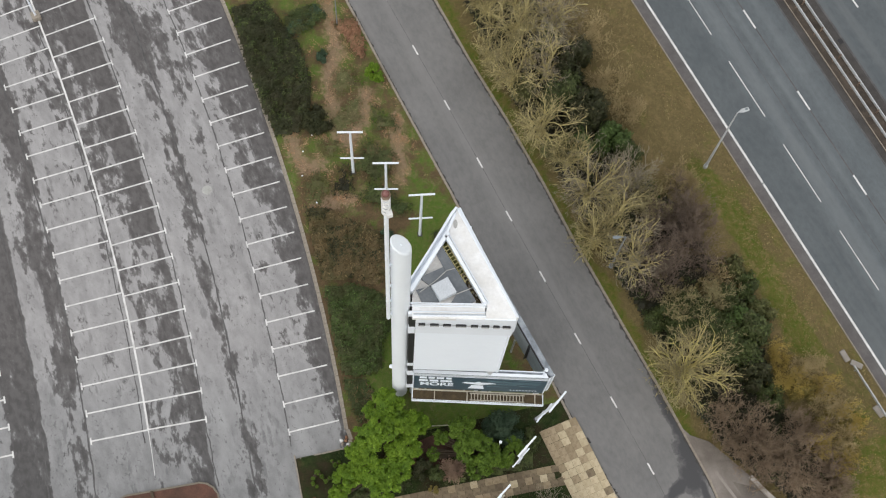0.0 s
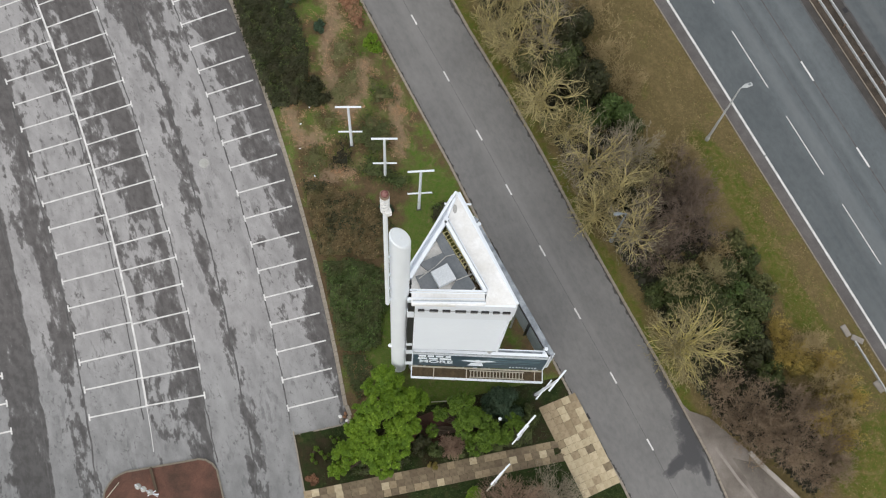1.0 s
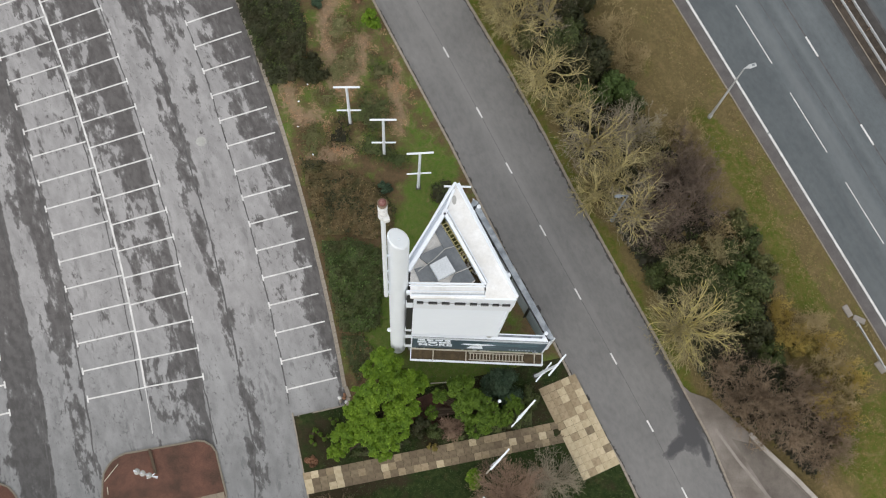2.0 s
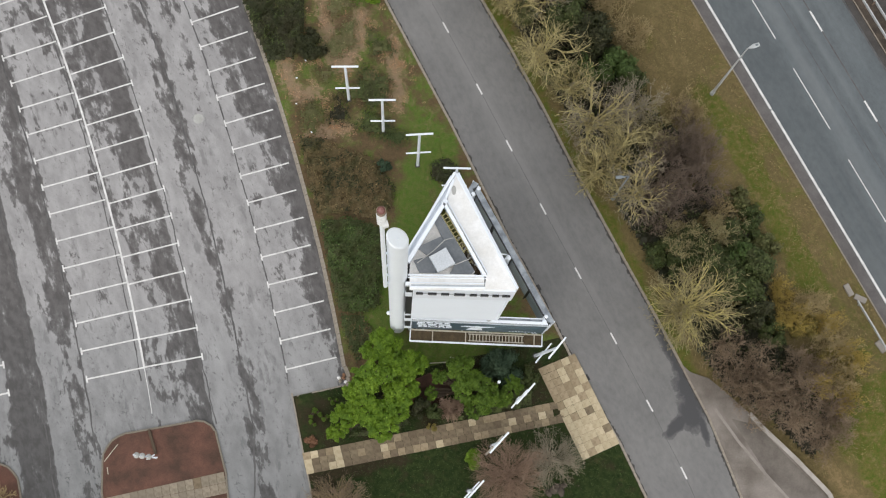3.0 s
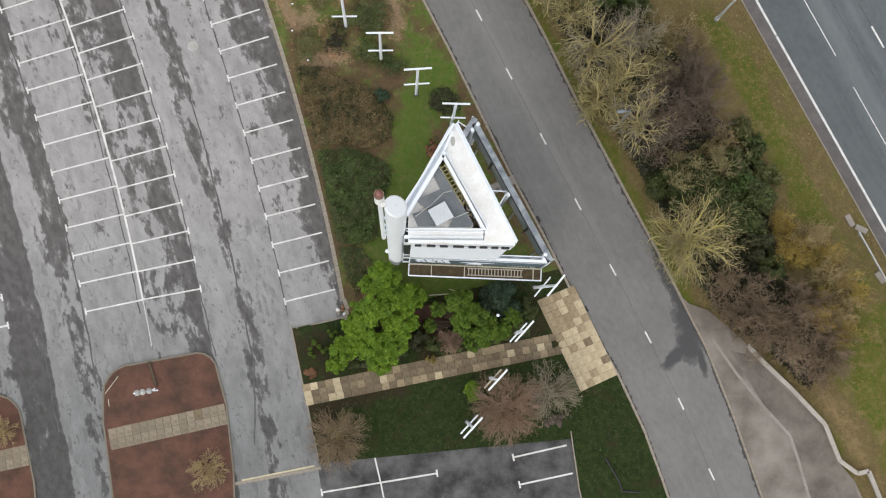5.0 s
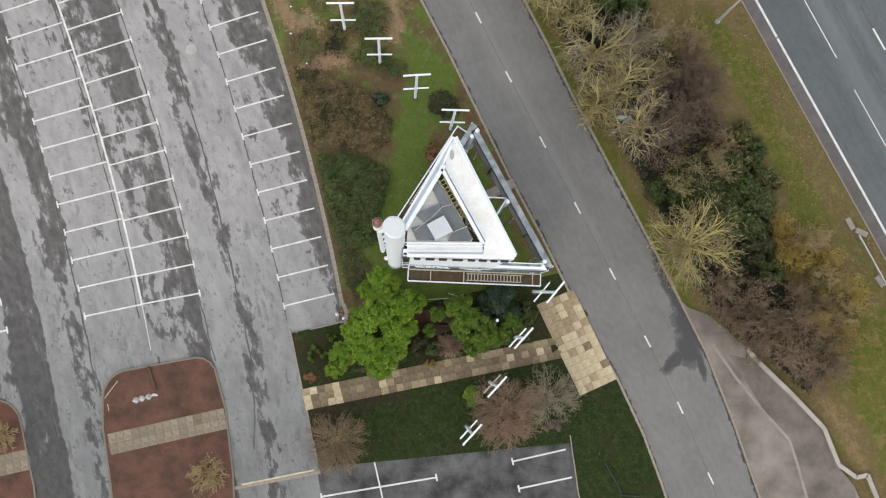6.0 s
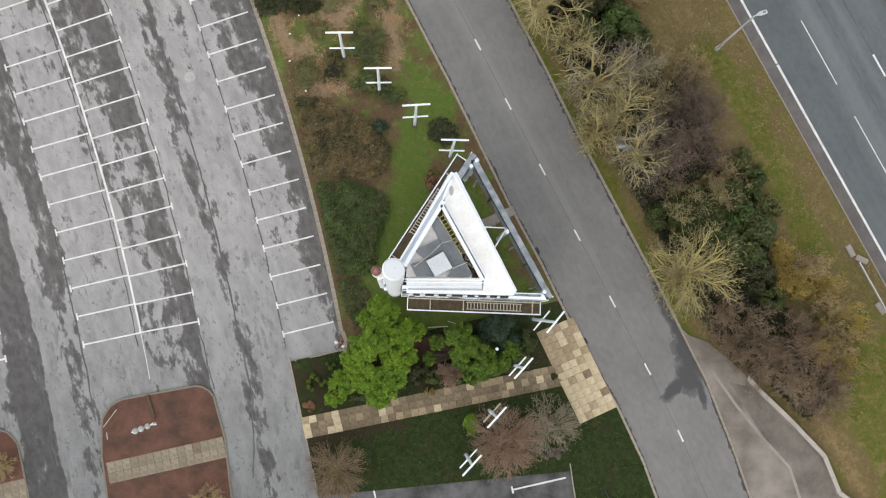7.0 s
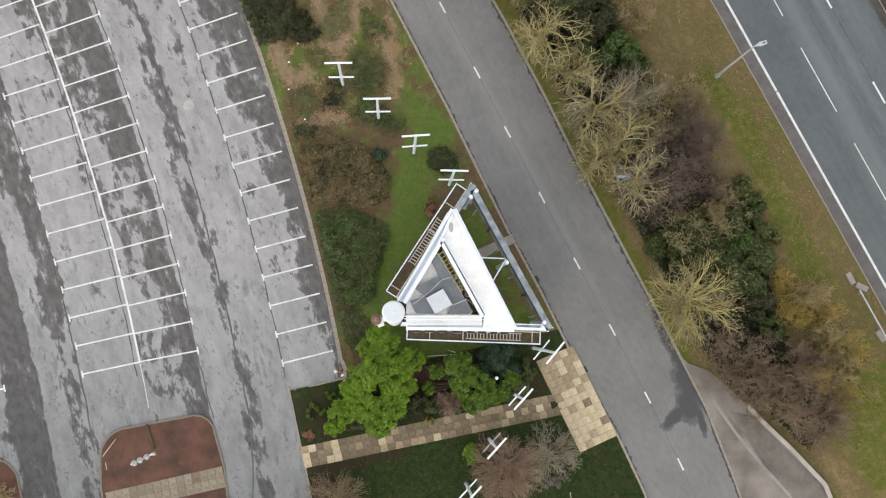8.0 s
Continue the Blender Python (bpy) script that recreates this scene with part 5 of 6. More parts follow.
def bare_tree(at, radius, high, limb_mat, twig_mat, label, seed, limbs=16, ground=0.3, category="tree", group="bare winter trees", thin=1.0, bend=1.0, fork=0.5, levels=5, spread=0.08, shoots=2, low=0.15, trunk=0.16, fine=1.0):
    """A leafless crown: limbs fan out from a short trunk and fork again and again to fine shoots.
    bend: how crooked; fork: how wide the forks open; spread: how far apart the stems rise; shoots: side twigs on each fine branch."""
    rng = np.random.default_rng(seed)
    t = thing("tree", label, category, (*at, ground - 0.15 + sink(*at)), group)
    trunk_h = high * trunk
    r0 = 0.032 * radius * thin
    az = 2.39996 * np.arange(limbs) + rng.uniform(-0.4, 0.4, limbs)
    el = np.arcsin(low + (0.97 - low) * ((np.arange(limbs) + 0.5) / limbs))
    d = np.stack([np.cos(el) * np.cos(az), np.cos(el) * np.sin(az), np.sin(el)], 1)
    reach = 0.4 / np.sqrt((np.cos(el) / radius) ** 2 + (np.sin(el) / high) ** 2) * rng.uniform(0.75, 1.15, limbs)
    p = np.zeros((limbs, 3))
    p[:, :2] = rng.normal(0, spread * radius, (limbs, 2))
    p[:, 2] = trunk_h * rng.uniform(0.5, 1.0, limbs)
    r = r0 * rng.uniform(0.6, 1.0, limbs)
    made = {"thick": [], "fine": []}

    def unit(v):
        return v / (np.linalg.norm(v, axis=1, keepdims=True) + 1e-9)

    def add(kind, a, b, r1, r2):
        made[kind].append((a, b, r1, r2))

    stem_low = p * (1, 1, 0) * 0.4
    add("thick", stem_low, p, r * 1.3, r)
    for level in range(levels):
        kind = "thick" if level < 3 else "fine"
        steps = 3 if level < 2 else 2
        side_p, side_d, side_l, side_r = [], [], [], []
        for step in range(steps):
            d = unit(d + rng.normal(0, 0.2 * bend, d.shape) + (0, 0, 0.03))
            q = p + d * (reach / steps)[:, None]
            r2 = r * 0.88
            add(kind, p, q, r, r2)
            pick = rng.uniform(size=len(p)) < (0.75 if level else 0.9)
            out = unit(np.cross(d, rng.normal(0, 1, d.shape)))
            side_p.append((p + (q - p) * rng.uniform(0.3, 1.0, (len(p), 1)))[pick])
            side_d.append(unit(d * 0.8 + out * fork * 1.5)[pick])
            side_l.append((reach * rng.uniform(0.35, 0.6, len(p)))[pick])
            side_r.append((r2 * 0.55)[pick])
            p, r = q, r2
        if level == levels - 1:
            for _ in range(shoots):
                out = unit(np.cross(d, rng.normal(0, 1, d.shape)))
                e = unit(d + out * rng.uniform(0.2, 1.0, (len(d), 1)) * fork * 1.6)
                a = p - d * (reach * rng.uniform(0.0, 0.8, len(p)))[:, None]
                add("fine", a, a + e * (reach * rng.uniform(0.4, 0.9, len(p)))[:, None], r * 0.8, r * 0.5)
            break
        out = unit(np.cross(d, rng.normal(0, 1, d.shape)))
        w = rng.uniform(0.5, 1.1, (len(d), 1)) * fork
        p = np.concatenate([p, p] + (side_p if level < 3 else []))
        d = np.concatenate([unit(d + out * w), unit(d - out * w)] + (side_d if level < 3 else []))
        reach = np.concatenate([reach * rng.uniform(0.55, 0.8, len(reach)), reach * rng.uniform(0.5, 0.75, len(reach))] + (side_l if level < 3 else []))
        r = np.concatenate([r * 0.78, r * 0.7] + (side_r if level < 3 else []))
    ends = np.concatenate([b for rows in made.values() for _, b, _, _ in rows])
    sx = radius / np.percentile(np.hypot(ends[:, 0], ends[:, 1]), 89)
    sz = high / np.percentile(ends[:, 2], 98)
    fit = np.array((sx, sx, sz))
    for kind, name, mat, least, sides in (("thick", "crown_frame", limb_mat, 0.022 * thin, 4), ("fine", "crown", twig_mat, 0.012 * fine, 3)):
        a, b, r1, r2 = (np.concatenate(x) for x in zip(*made[kind]))
        inside_crown = np.hypot(b[:, 0], b[:, 1]) * sx < radius * (1.06 + 0.12 * np.sin(3 * np.arctan2(b[:, 1], b[:, 0]) + seed) + rng.normal(0, 0.14, len(b)))
        a, b, r1, r2 = a[inside_crown], b[inside_crown], r1[inside_crown], r2[inside_crown]
        segs = (a * fit, b * fit, np.maximum(r1, least), np.maximum(r2, least * 0.8))
        tagged(tube_object(name, segs, mat, t, sides), kind="stuff")
    tube_object("trunk", [((0, 0, 0), (0, 0, trunk_h * sz), r0 * 2.2, r0 * 1.5)], limb_mat, t, 7)
    return t


TREES = [
    ((9.6, 32.4), 3.3, 7.0, OLIVE_BARK, OLIVE_TWIG), ((9.4, 27.9), 2.6, 5.5, OLIVE_BARK, OLIVE_TWIG), ((11.7, 23.2), 3.0, 7.0, OLIVE_BARK, OLIVE_TWIG),
    ((12.2, 28.8), 2.7, 6.5, OLIVE_BARK, GREY_TWIG), ((15.6, 17.3), 3.1, 7.0, OLIVE_BARK, GREY_TWIG), ((17.6, 14.6), 2.9, 7.5, OLIVE_BARK, OLIVE_TWIG),
    ((15.9, 13.2), 2.2, 5.6, OLIVE_BARK, OLIVE_TWIG), ((19.2, 11.6), 2.6, 6.4, OLIVE_BARK, GREY_TWIG), ((18.6, 18.2), 2.3, 6.0, GREY_TWIG, GREY_TWIG),
    ((5.2, 40), 3.2, 7, OLIVE_BARK, OLIVE_TWIG), ((12.8, 33.2), 2.6, 6.0, OLIVE_BARK, GREY_TWIG), ((13.9, 20.3), 2.0, 5.0, OLIVE_BARK, OLIVE_TWIG), ((7.7, 30.2), 1.9, 5.0, OLIVE_BARK, OLIVE_TWIG), ((7.0, 34.6), 2.1, 5.5, OLIVE_BARK, OLIVE_TWIG),
]
for k, (at, r, h, m1, m2) in enumerate(TREES):
    bare_tree(at, r, h, m1, m2, "leafless spreading tree with lichen-covered olive branches", 100 + k, limbs=17, bend=1.1, fork=0.48, shoots=1, fine=0.95, thin=1.1)
bare_tree((23.0, 2.3), 3.6, 7.2, LICHEN_BARK, OLIVE_TWIG, "broad leafless tree with yellow lichen on its inner limbs", 140, limbs=26, bend=0.95, fork=0.46, low=0.1, shoots=2, fine=1.0, thin=0.85)
BROWN = [((22.4, 16.4), 2.4, 4.8), ((22.0, 13.6), 2.8, 5.2), ((24.2, 12.4), 2.5, 4.6), ((21.0, 10.4), 2.2, 4.6), ((26.2, -1.4), 2.0, 3.6), ((29.2, -2.6), 2.5, 4.2), ((31.6, -5.6), 2.6, 4.2),
         ((28.6, -5.2), 2.0, 3.6), ((33.6, -7.8), 2.0, 3.6), ((32.1, -2.4), 2.0, 3.8), ((34.6, -6.0), 1.9, 3.4), ((24.2, 15.4), 2.0, 4.2), ((27.0, -3.6), 1.6, 3.2), ((30.4, -4.4), 1.8, 3.6)]
for k, (at, r, h) in enumerate(BROWN):
    dusk = k < 4 or k == 11
    bare_tree(at, r, h, DUSK_TWIG if dusk else BROWN_TWIG, DUSK_TWIG if dusk else BROWN_TWIG, "dense leafless dusky brown thicket shrub" if dusk else "dense leafless pale brown thicket shrub", 150 + k, limbs=20, thin=0.55, category="shrub", group="leafless thicket", bend=1.2, spread=0.3, trunk=0.05, shoots=2, low=0.3, fine=0.9)
for k, (at, r, h) in enumerate((((19.6, 18.9), 2.1, 4.6), ((20.6, 16.2), 1.8, 4.4), ((22.6, 7.4), 2.2, 4.4), ((24.8, 7.6), 2.1, 4.2), ((26.6, 8.6), 1.6, 3.4))):
    bare_tree(at, r, h, OLIVE_TWIG, OLIVE_TWIG, "thin olive leafless shrub over evergreen growth", 170 + k, limbs=10, thin=0.5, category="shrub", group="leafless thicket", bend=1.0, spread=0.3, trunk=0.05, shoots=2, low=0.3)
STRAW = [((17.4, 27.6), 2.0, 4.0), ((16.0, 31.4), 2.0, 4.0), ((19.0, 25.2), 1.6, 3.4), ((33.0, 2.6), 1.5, 3.0), ((34.4, -0.8), 1.9, 3.4), ((35.4, -3.2), 1.6, 3.0), ((23.6, 18.8), 1.5, 2.6), ((25.8, 10.0), 1.4, 2.6)]
for k, (at, r, h) in enumerate(STRAW):
    bare_tree(at, r, h, STRAW_TWIG, STRAW_TWIG, "straw-coloured leafless shrub on the verge", 180 + k, limbs=18, thin=0.5, category="shrub", group="straw-coloured shrubs", bend=0.9, spread=0.28, trunk=0.05, low=0.25, fine=0.8)
bare_tree((-4.7, -13.3), 2.3, 4.6, STRAW_TWIG, BROWN_TWIG, "small bare brown tree at the lawn edge", 201, limbs=44, ground=0.1, thin=0.32, bend=0.55, fork=0.26, levels=5, low=0.1, fine=0.8, shoots=1)
bare_tree((8.6, -10.9), 2.7, 5.2, RED_TWIG, RED_TWIG, "fine-twigged reddish bare tree on the lawn", 202, limbs=60, ground=0.1, thin=0.36, bend=0.6, fork=0.26, levels=5, low=0.1, fine=0.7, shoots=1)
bare_tree((12.0, -9.7), 2.3, 4.8, GREY_TWIG, GREY_TWIG, "small bare grey tree beside the forecourt", 203, limbs=24, ground=0.1, thin=0.42, bend=0.7, fork=0.34, levels=5, low=0.1, fine=0.8, shoots=1)
bare_tree((-14.7, -15.8), 1.5, 3.0, STRAW_TWIG, STRAW_TWIG, "yellowish bare shrub in the bark island", 204, limbs=16, ground=0.1, category="shrub", thin=0.6, levels=4, fork=0.35)
bare_tree((-30.8, -12.9), 1.3, 2.8, STRAW_TWIG, STRAW_TWIG, "dry straw-coloured shrub in the bark island", 205, limbs=16, ground=0.1, category="shrub", thin=0.6, levels=4, fork=0.35)


def clump_tree(at, clumps, material, label, seed, leaf=0.13, dense=260, category="shrub"):
    """A broad evergreen of many leafy clumps (dx, dy, radius, top) on a branching stem."""
    rng = np.random.default_rng(seed)
    t = thing("laurel_shrub", label, category, (*at, 0.1), "bright green laurels")
    subs = []
    for x, y, r, top in clumps:
        for i in range(34):
            a, d = rng.uniform(0, 2 * np.pi), r * np.sqrt(rng.uniform(0, 1)) * 0.9
            q = r * rng.uniform(0.12, 0.26)
            subs.append(((x + d * np.cos(a), y + d * np.sin(a), top - q * 0.8 - 0.6 * (d / r) ** 2 * r + rng.uniform(-0.4, 0.2)), (q, q * rng.uniform(0.8, 1.2), q * 0.36)))
    # hearts in a far darker leaf colour, painting shade into the gaps between clumps
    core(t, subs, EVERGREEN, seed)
    pts, nrm = [], []
    for i, (c, r) in enumerate(subs):
        p, v = clump_points(rng, c, r, int(dense * r[0] * r[1] * 4) + 28, seed + i, 0.6, -0.1)
        pts.append(p)
        nrm.append(v * 0.6 + np.array((0, 0, 0.5)))
    leaf_quads(np.concatenate(pts), np.concatenate(nrm), leaf, rng, "crown", material, t, spread=0.7)
    segs = []
    for c, r in subs:
        mid = (c[0] * 0.4, c[1] * 0.4, c[2] * 0.45)
        segs += [((0, 0, -0.1), mid, 0.1, 0.06), (mid, c, 0.06, 0.02)]
    tube_object("trunk", segs, BARK, t, 5)
    return t


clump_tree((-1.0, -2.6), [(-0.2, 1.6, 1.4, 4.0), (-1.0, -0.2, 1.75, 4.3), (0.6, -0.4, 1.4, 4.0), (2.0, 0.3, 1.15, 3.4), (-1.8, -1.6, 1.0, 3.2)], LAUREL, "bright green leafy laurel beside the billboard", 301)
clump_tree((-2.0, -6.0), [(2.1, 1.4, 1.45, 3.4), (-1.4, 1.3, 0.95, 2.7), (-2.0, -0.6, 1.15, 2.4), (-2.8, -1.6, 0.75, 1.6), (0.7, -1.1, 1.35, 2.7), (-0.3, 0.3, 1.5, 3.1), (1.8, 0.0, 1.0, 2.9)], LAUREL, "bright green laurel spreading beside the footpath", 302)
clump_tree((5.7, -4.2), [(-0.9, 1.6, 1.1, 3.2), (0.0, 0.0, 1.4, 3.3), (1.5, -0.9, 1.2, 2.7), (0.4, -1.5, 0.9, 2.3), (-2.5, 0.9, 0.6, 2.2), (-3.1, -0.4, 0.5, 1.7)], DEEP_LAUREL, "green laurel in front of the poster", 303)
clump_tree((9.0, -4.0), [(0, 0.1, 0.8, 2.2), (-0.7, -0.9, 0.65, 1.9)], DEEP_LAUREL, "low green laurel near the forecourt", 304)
clump_tree((5.9, -9.4), [(0, 0, 0.6, 1.4), (0.1, -0.7, 0.4, 1.0)], LAUREL, "small bright green bush on the lawn", 305)
clump_tree((-2.75, 28.5), [(0, 0, 0.7, 1.6), (0.5, -0.4, 0.45, 1.2)], LAUREL, "small bright green bush by the road", 306)
clump_tree((-6.6, -5.9), [(0, 0, 0.22, 0.4), (0.4, -0.3, 0.16, 0.35), (-0.3, -0.5, 0.14, 0.3)], DEEP_LAUREL, "tiny pale green plant on the dark lawn", 330, 0.07)
clump_tree((-5.9, -6.6), [(0, 0, 0.16, 0.4), (0.3, 0.25, 0.12, 0.3), (-0.25, 0.3, 0.1, 0.3)], DEEP_LAUREL, "tiny pale green plant on the dark lawn", 331, 0.07)
clump_tree((-6.9, -6.8), [(0, 0, 0.14, 0.4), (0.3, -0.2, 0.12, 0.3)], DEEP_LAUREL, "tiny pale green plant on the dark lawn", 332, 0.07)
clump_tree((-5.2, -5.3), [(0, 0, 0.16, 0.4), (0.3, 0.25, 0.12, 0.3), (-0.25, 0.3, 0.1, 0.3)], DEEP_LAUREL, "tiny pale green plant on the dark lawn", 333, 0.07)
shrub((8.1, -2.5), 1.7, 2.2, BLUEGREEN, "dark blue-green leafy shrub beside the billboard", 311, 0.09, 420)
shrub((1.6, -5.75), 0.85, 2.8, EVERGREEN, "very dark clipped conifer by the footpath", 312, 0.06, 700)
shrub((2.8, -5.95), 0.75, 1.7, IVY, "soft green shrub between laurels", 313, 0.08, 420)
bare_tree((4.1, -5.75), 0.95, 2.3, RED_TWIG, RED_TWIG, "rounded russet-brown twiggy shrub among laurels", 314, limbs=40, ground=0.1, category="shrub", group="garden shrubs", thin=0.7, bend=0.7, fork=0.3, levels=4, low=0.2, fine=1.2)
shrub((10.2, -3.2), 0.9, 1.3, IVY, "dark evergreen shrub by the forecourt", 315, 0.09, 320)
shrub((2.7, -7.15), 0.4, 0.5, GOLD, "low golden plant at the path edge", 316, 0.06, 420)
shrub((-6.9, -8.3), 0.6, 0.22, RUSSET, "low russet dry plant at the path end", 317, 0.07, 300)
bm = fresh()
prism(bm, [(0.8, -3.6), (2.4, -2.9), (3.6, -2.6), (4.6, -3.6), (3.0, -5.6), (1.2, -5.6), (0.2, -4.6)], 0.05, 0.165)
tagged(part("bark_bed", bm, MULCH), "red-brown bark bed under the laurels", "planting bed", kind="structure")


def inside(x, y, ring):
    hit = np.zeros(np.shape(x), bool)
    for (x0, y0), (x1, y1) in zip(ring, ring[1:] + ring[:1]):
        cross = (y0 > y) != (y1 > y)
        hit ^= cross & (x < (x1 - x0) * (y - y0) / (y1 - y0 + 1e-12) + x0)
    return hit


def hedge(ring, high, mats, label, seed, leaf=0.09, dense=150, fade=0.45):
    """A low planted mass over a plan outline: uneven top, rounded edge, dark earth-side and leaves of two kinds."""
    rng = np.random.default_rng(seed)
    t = thing("shrub_bed", label, "shrubs", group="planted shrub masses")
    xs, ys = zip(*ring)
    loop = ring + ring[:1]

    def top(x, y):
        edge = min(1.0, near(x, y, loop) / 0.8)
        n = noise.noise(Vector((x * 0.9, y * 0.9, seed))) + 0.6 * noise.noise(Vector((x * 2.3, y * 2.3, seed)))
        return 0.1 + high * (0.06 + 0.74 * math.sqrt(edge)) * max(0.2, 0.85 + 0.95 * n)

    step = 0.3
    bm = fresh()
    grid = {}
    for i in range(int((max(xs) - min(xs)) / step) + 2):
        for j in range(int((max(ys) - min(ys)) / step) + 2):
            x, y = min(xs) + i * step, min(ys) + j * step
            if inside(x, y, ring) and near(x, y, loop) > 0.75 * fade - 0.3:
                grid[i, j] = bm.verts.new((x, y, top(x, y) * 0.8))
    for (i, j), v in grid.items():
        q = [grid.get(k) for k in ((i, j), (i + 1, j), (i + 1, j + 1), (i, j + 1))]
        if all(q):
            bm.faces.new(q)
    part("inner_foliage", bm, mats[0], t)
    area = (max(xs) - min(xs)) * (max(ys) - min(ys))
    x, y = rng.uniform(min(xs), max(xs), int(area * dense)), rng.uniform(min(ys), max(ys), int(area * dense))
    keep = inside(x, y, ring)
    x, y = x[keep], y[keep]
    keep = np.array([near(a, b, loop) for a, b in zip(x, y)]) > fade * rng.uniform(0, 1, len(x)) ** 1.5
    x, y = x[keep], y[keep]
    z = np.array([top(a, b) for a, b in zip(x, y)]) * rng.uniform(0.72, 1.08, len(x))
    pts = np.stack([x, y, z], 1)
    pick = np.array([noise.noise(Vector((a * 0.6, b * 0.6, seed + 5))) for a, b in zip(x, y)]) + 0.5 * np.array([noise.noise(Vector((a * 1.9, b * 1.9, seed))) for a, b in zip(x, y)]) + rng.normal(0, 0.12, len(x)) > 0.1
    up = np.tile((0, 0, 1.0), (len(x), 1))
    leaf_quads(pts[~pick], up[~pick], leaf, rng, "foliage", mats[0], t, spread=1.3)
    leaf_quads(pts[pick], up[pick], leaf, rng, "foliage", mats[1], t, spread=1.3)
    return t


hedge([(-15.6, 34.9), (-12.3, 36.0), (-10.6, 33.4), (-9.0, 31.3), (-8.0, 28.2), (-7.9, 25.7), (-8.8, 23.0), (-11.0, 22.6), (-12.4, 25.4), (-14.0, 29.6)], 1.1, (EVERGREEN, IVY), "dark green and brown low shrub mass beside the kerb", 501)
hedge([(-10.9, 34.4), (-8.0, 35.6), (-6.6, 34.2), (-8.4, 32.6), (-10.4, 31.8)], 1.1, (IVY, BLUEGREEN), "dark green shrub mass at the garden end", 502)
hedge([(-8.5, 16.6), (-6.3, 16.4), (-4.6, 15.6), (-2.6, 15.0), (-1.3, 13.6), (-0.3, 12.2), (-0.6, 10.4), (-2.4, 9.4), (-4.2, 10.0), (-6.7, 9.7), (-7.4, 11.8)], 0.9, (HEATH, EVERGREEN), "brown heathery low shrub mass in the garden", 503)
hedge([(-6.7, 9.5), (-4.2, 9.9), (-2.4, 9.4), (-0.6, 8.5), (-0.5, 6.6), (-1.3, 4.6), (-1.5, 2.4), (-3.0, 1.7), (-4.9, 1.9), (-5.8, 5.4)], 1.0, (IVY, FERN), "mid-green leafy hedge mass beside the tower", 504)
hedge([(-4.9, 2.0), (-2.9, 2.0), (-1.9, 0.6), (-2.0, -1.2), (-3.4, -2.2), (-4.5, 0.0)], 0.45, (IVY, HEATH), "low dull green shrub mass by the kerb", 505)


def blob(x, y, rx, ry, seed):
    """An uneven rounded outline on the plan."""
    out = []
    for k in range(18):
        a = k * math.pi / 9
        f = 1.08 + 0.75 * noise.noise(Vector((math.cos(a) * 1.2, math.sin(a) * 1.2, seed * 3.7)))
        out.append((x + rx * f * math.cos(a), y + ry * f * math.sin(a)))
    return out


for k, (x, y, rx, ry, h, mats, label) in enumerate((
        (-4.9, 24.8, 1.5, 1.8, 0.45, (MOSSY, SAGE), "grey-green mossy mound of ground cover"),
        (-1.8, 24.4, 1.2, 1.7, 0.55, (SAGE, IVY), "olive green rounded shrub mass near the kerb"),
        (-6.3, 21.7, 1.0, 1.2, 0.5, (SAGE, MOSSY), "small olive mound of ground cover"),
        (-2.5, 20.5, 2.0, 1.7, 0.9, (IVY, HEATH), "dark green and brown shrub mass among sign frames"),
        (-5.2, 18.7, 1.1, 1.5, 0.9, (BRAMBLE, HEATH), "dark brown dry shrub mass beside a sign frame"),
        (-7.5, 18.1, 1.6, 1.4, 0.5, (SAGE, HEATH), "olive ground-cover mound beside the kerb"),
        (-2.2, 17.4, 1.7, 1.2, 0.9, (IVY, EVERGREEN), "dark green shrub mass behind a sign frame"),
        (-0.4, 16.5, 1.3, 1.2, 0.8, (IVY, SAGE), "green rounded shrub mass behind a sign frame"),
        (-9.6, 27.2, 1.0, 1.4, 0.8, (EVERGREEN, HEATH), "dark rounded shrub mass near the kerb"),
        (-5.0, 28.2, 1.4, 1.6, 0.4, (MOSSY, HEATH), "low olive and brown ground cover"))):
    hedge(blob(x, y, rx, ry, k + 1), h * 0.75, mats, label, 540 + k, 0.08, 170, 0.95)
hedge([(-6.9, 33.8), (-4.4, 34.4), (-3.2, 31.8), (-3.6, 29.9), (-4.6, 30.6), (-5.6, 32.4)], 0.6, (RUSSET, HEATH), "rusty brown dry growth beside the road", 510)
hedge([(2.3, 14.4), (3.8, 14.9), (5.0, 13.9), (5.1, 12.6), (3.6, 12.2), (2.4, 13.0)], 1.1, (EVERGREEN, IVY), "dark rounded shrub mass near the kerb", 511)
for x, y, r, h, material, label in ((-7.35, 24.2, 1.3, 1.4, EVERGREEN, "rounded dark green shrub among dry leaves"), (-1.3, 13.9, 0.7, 0.9, BLUEGREEN, "small rounded dark green shrub"),
                                    (2.8, 9.7, 0.7, 0.9, RUSSET, "small russet dry-leaved shrub"), (-7.1, 30.3, 0.6, 0.7, BLUEGREEN, "small blue-green shrub among dry leaves")):
    shrub((x, y), r, h, material, label, 520 + int(x), 0.085, 420)
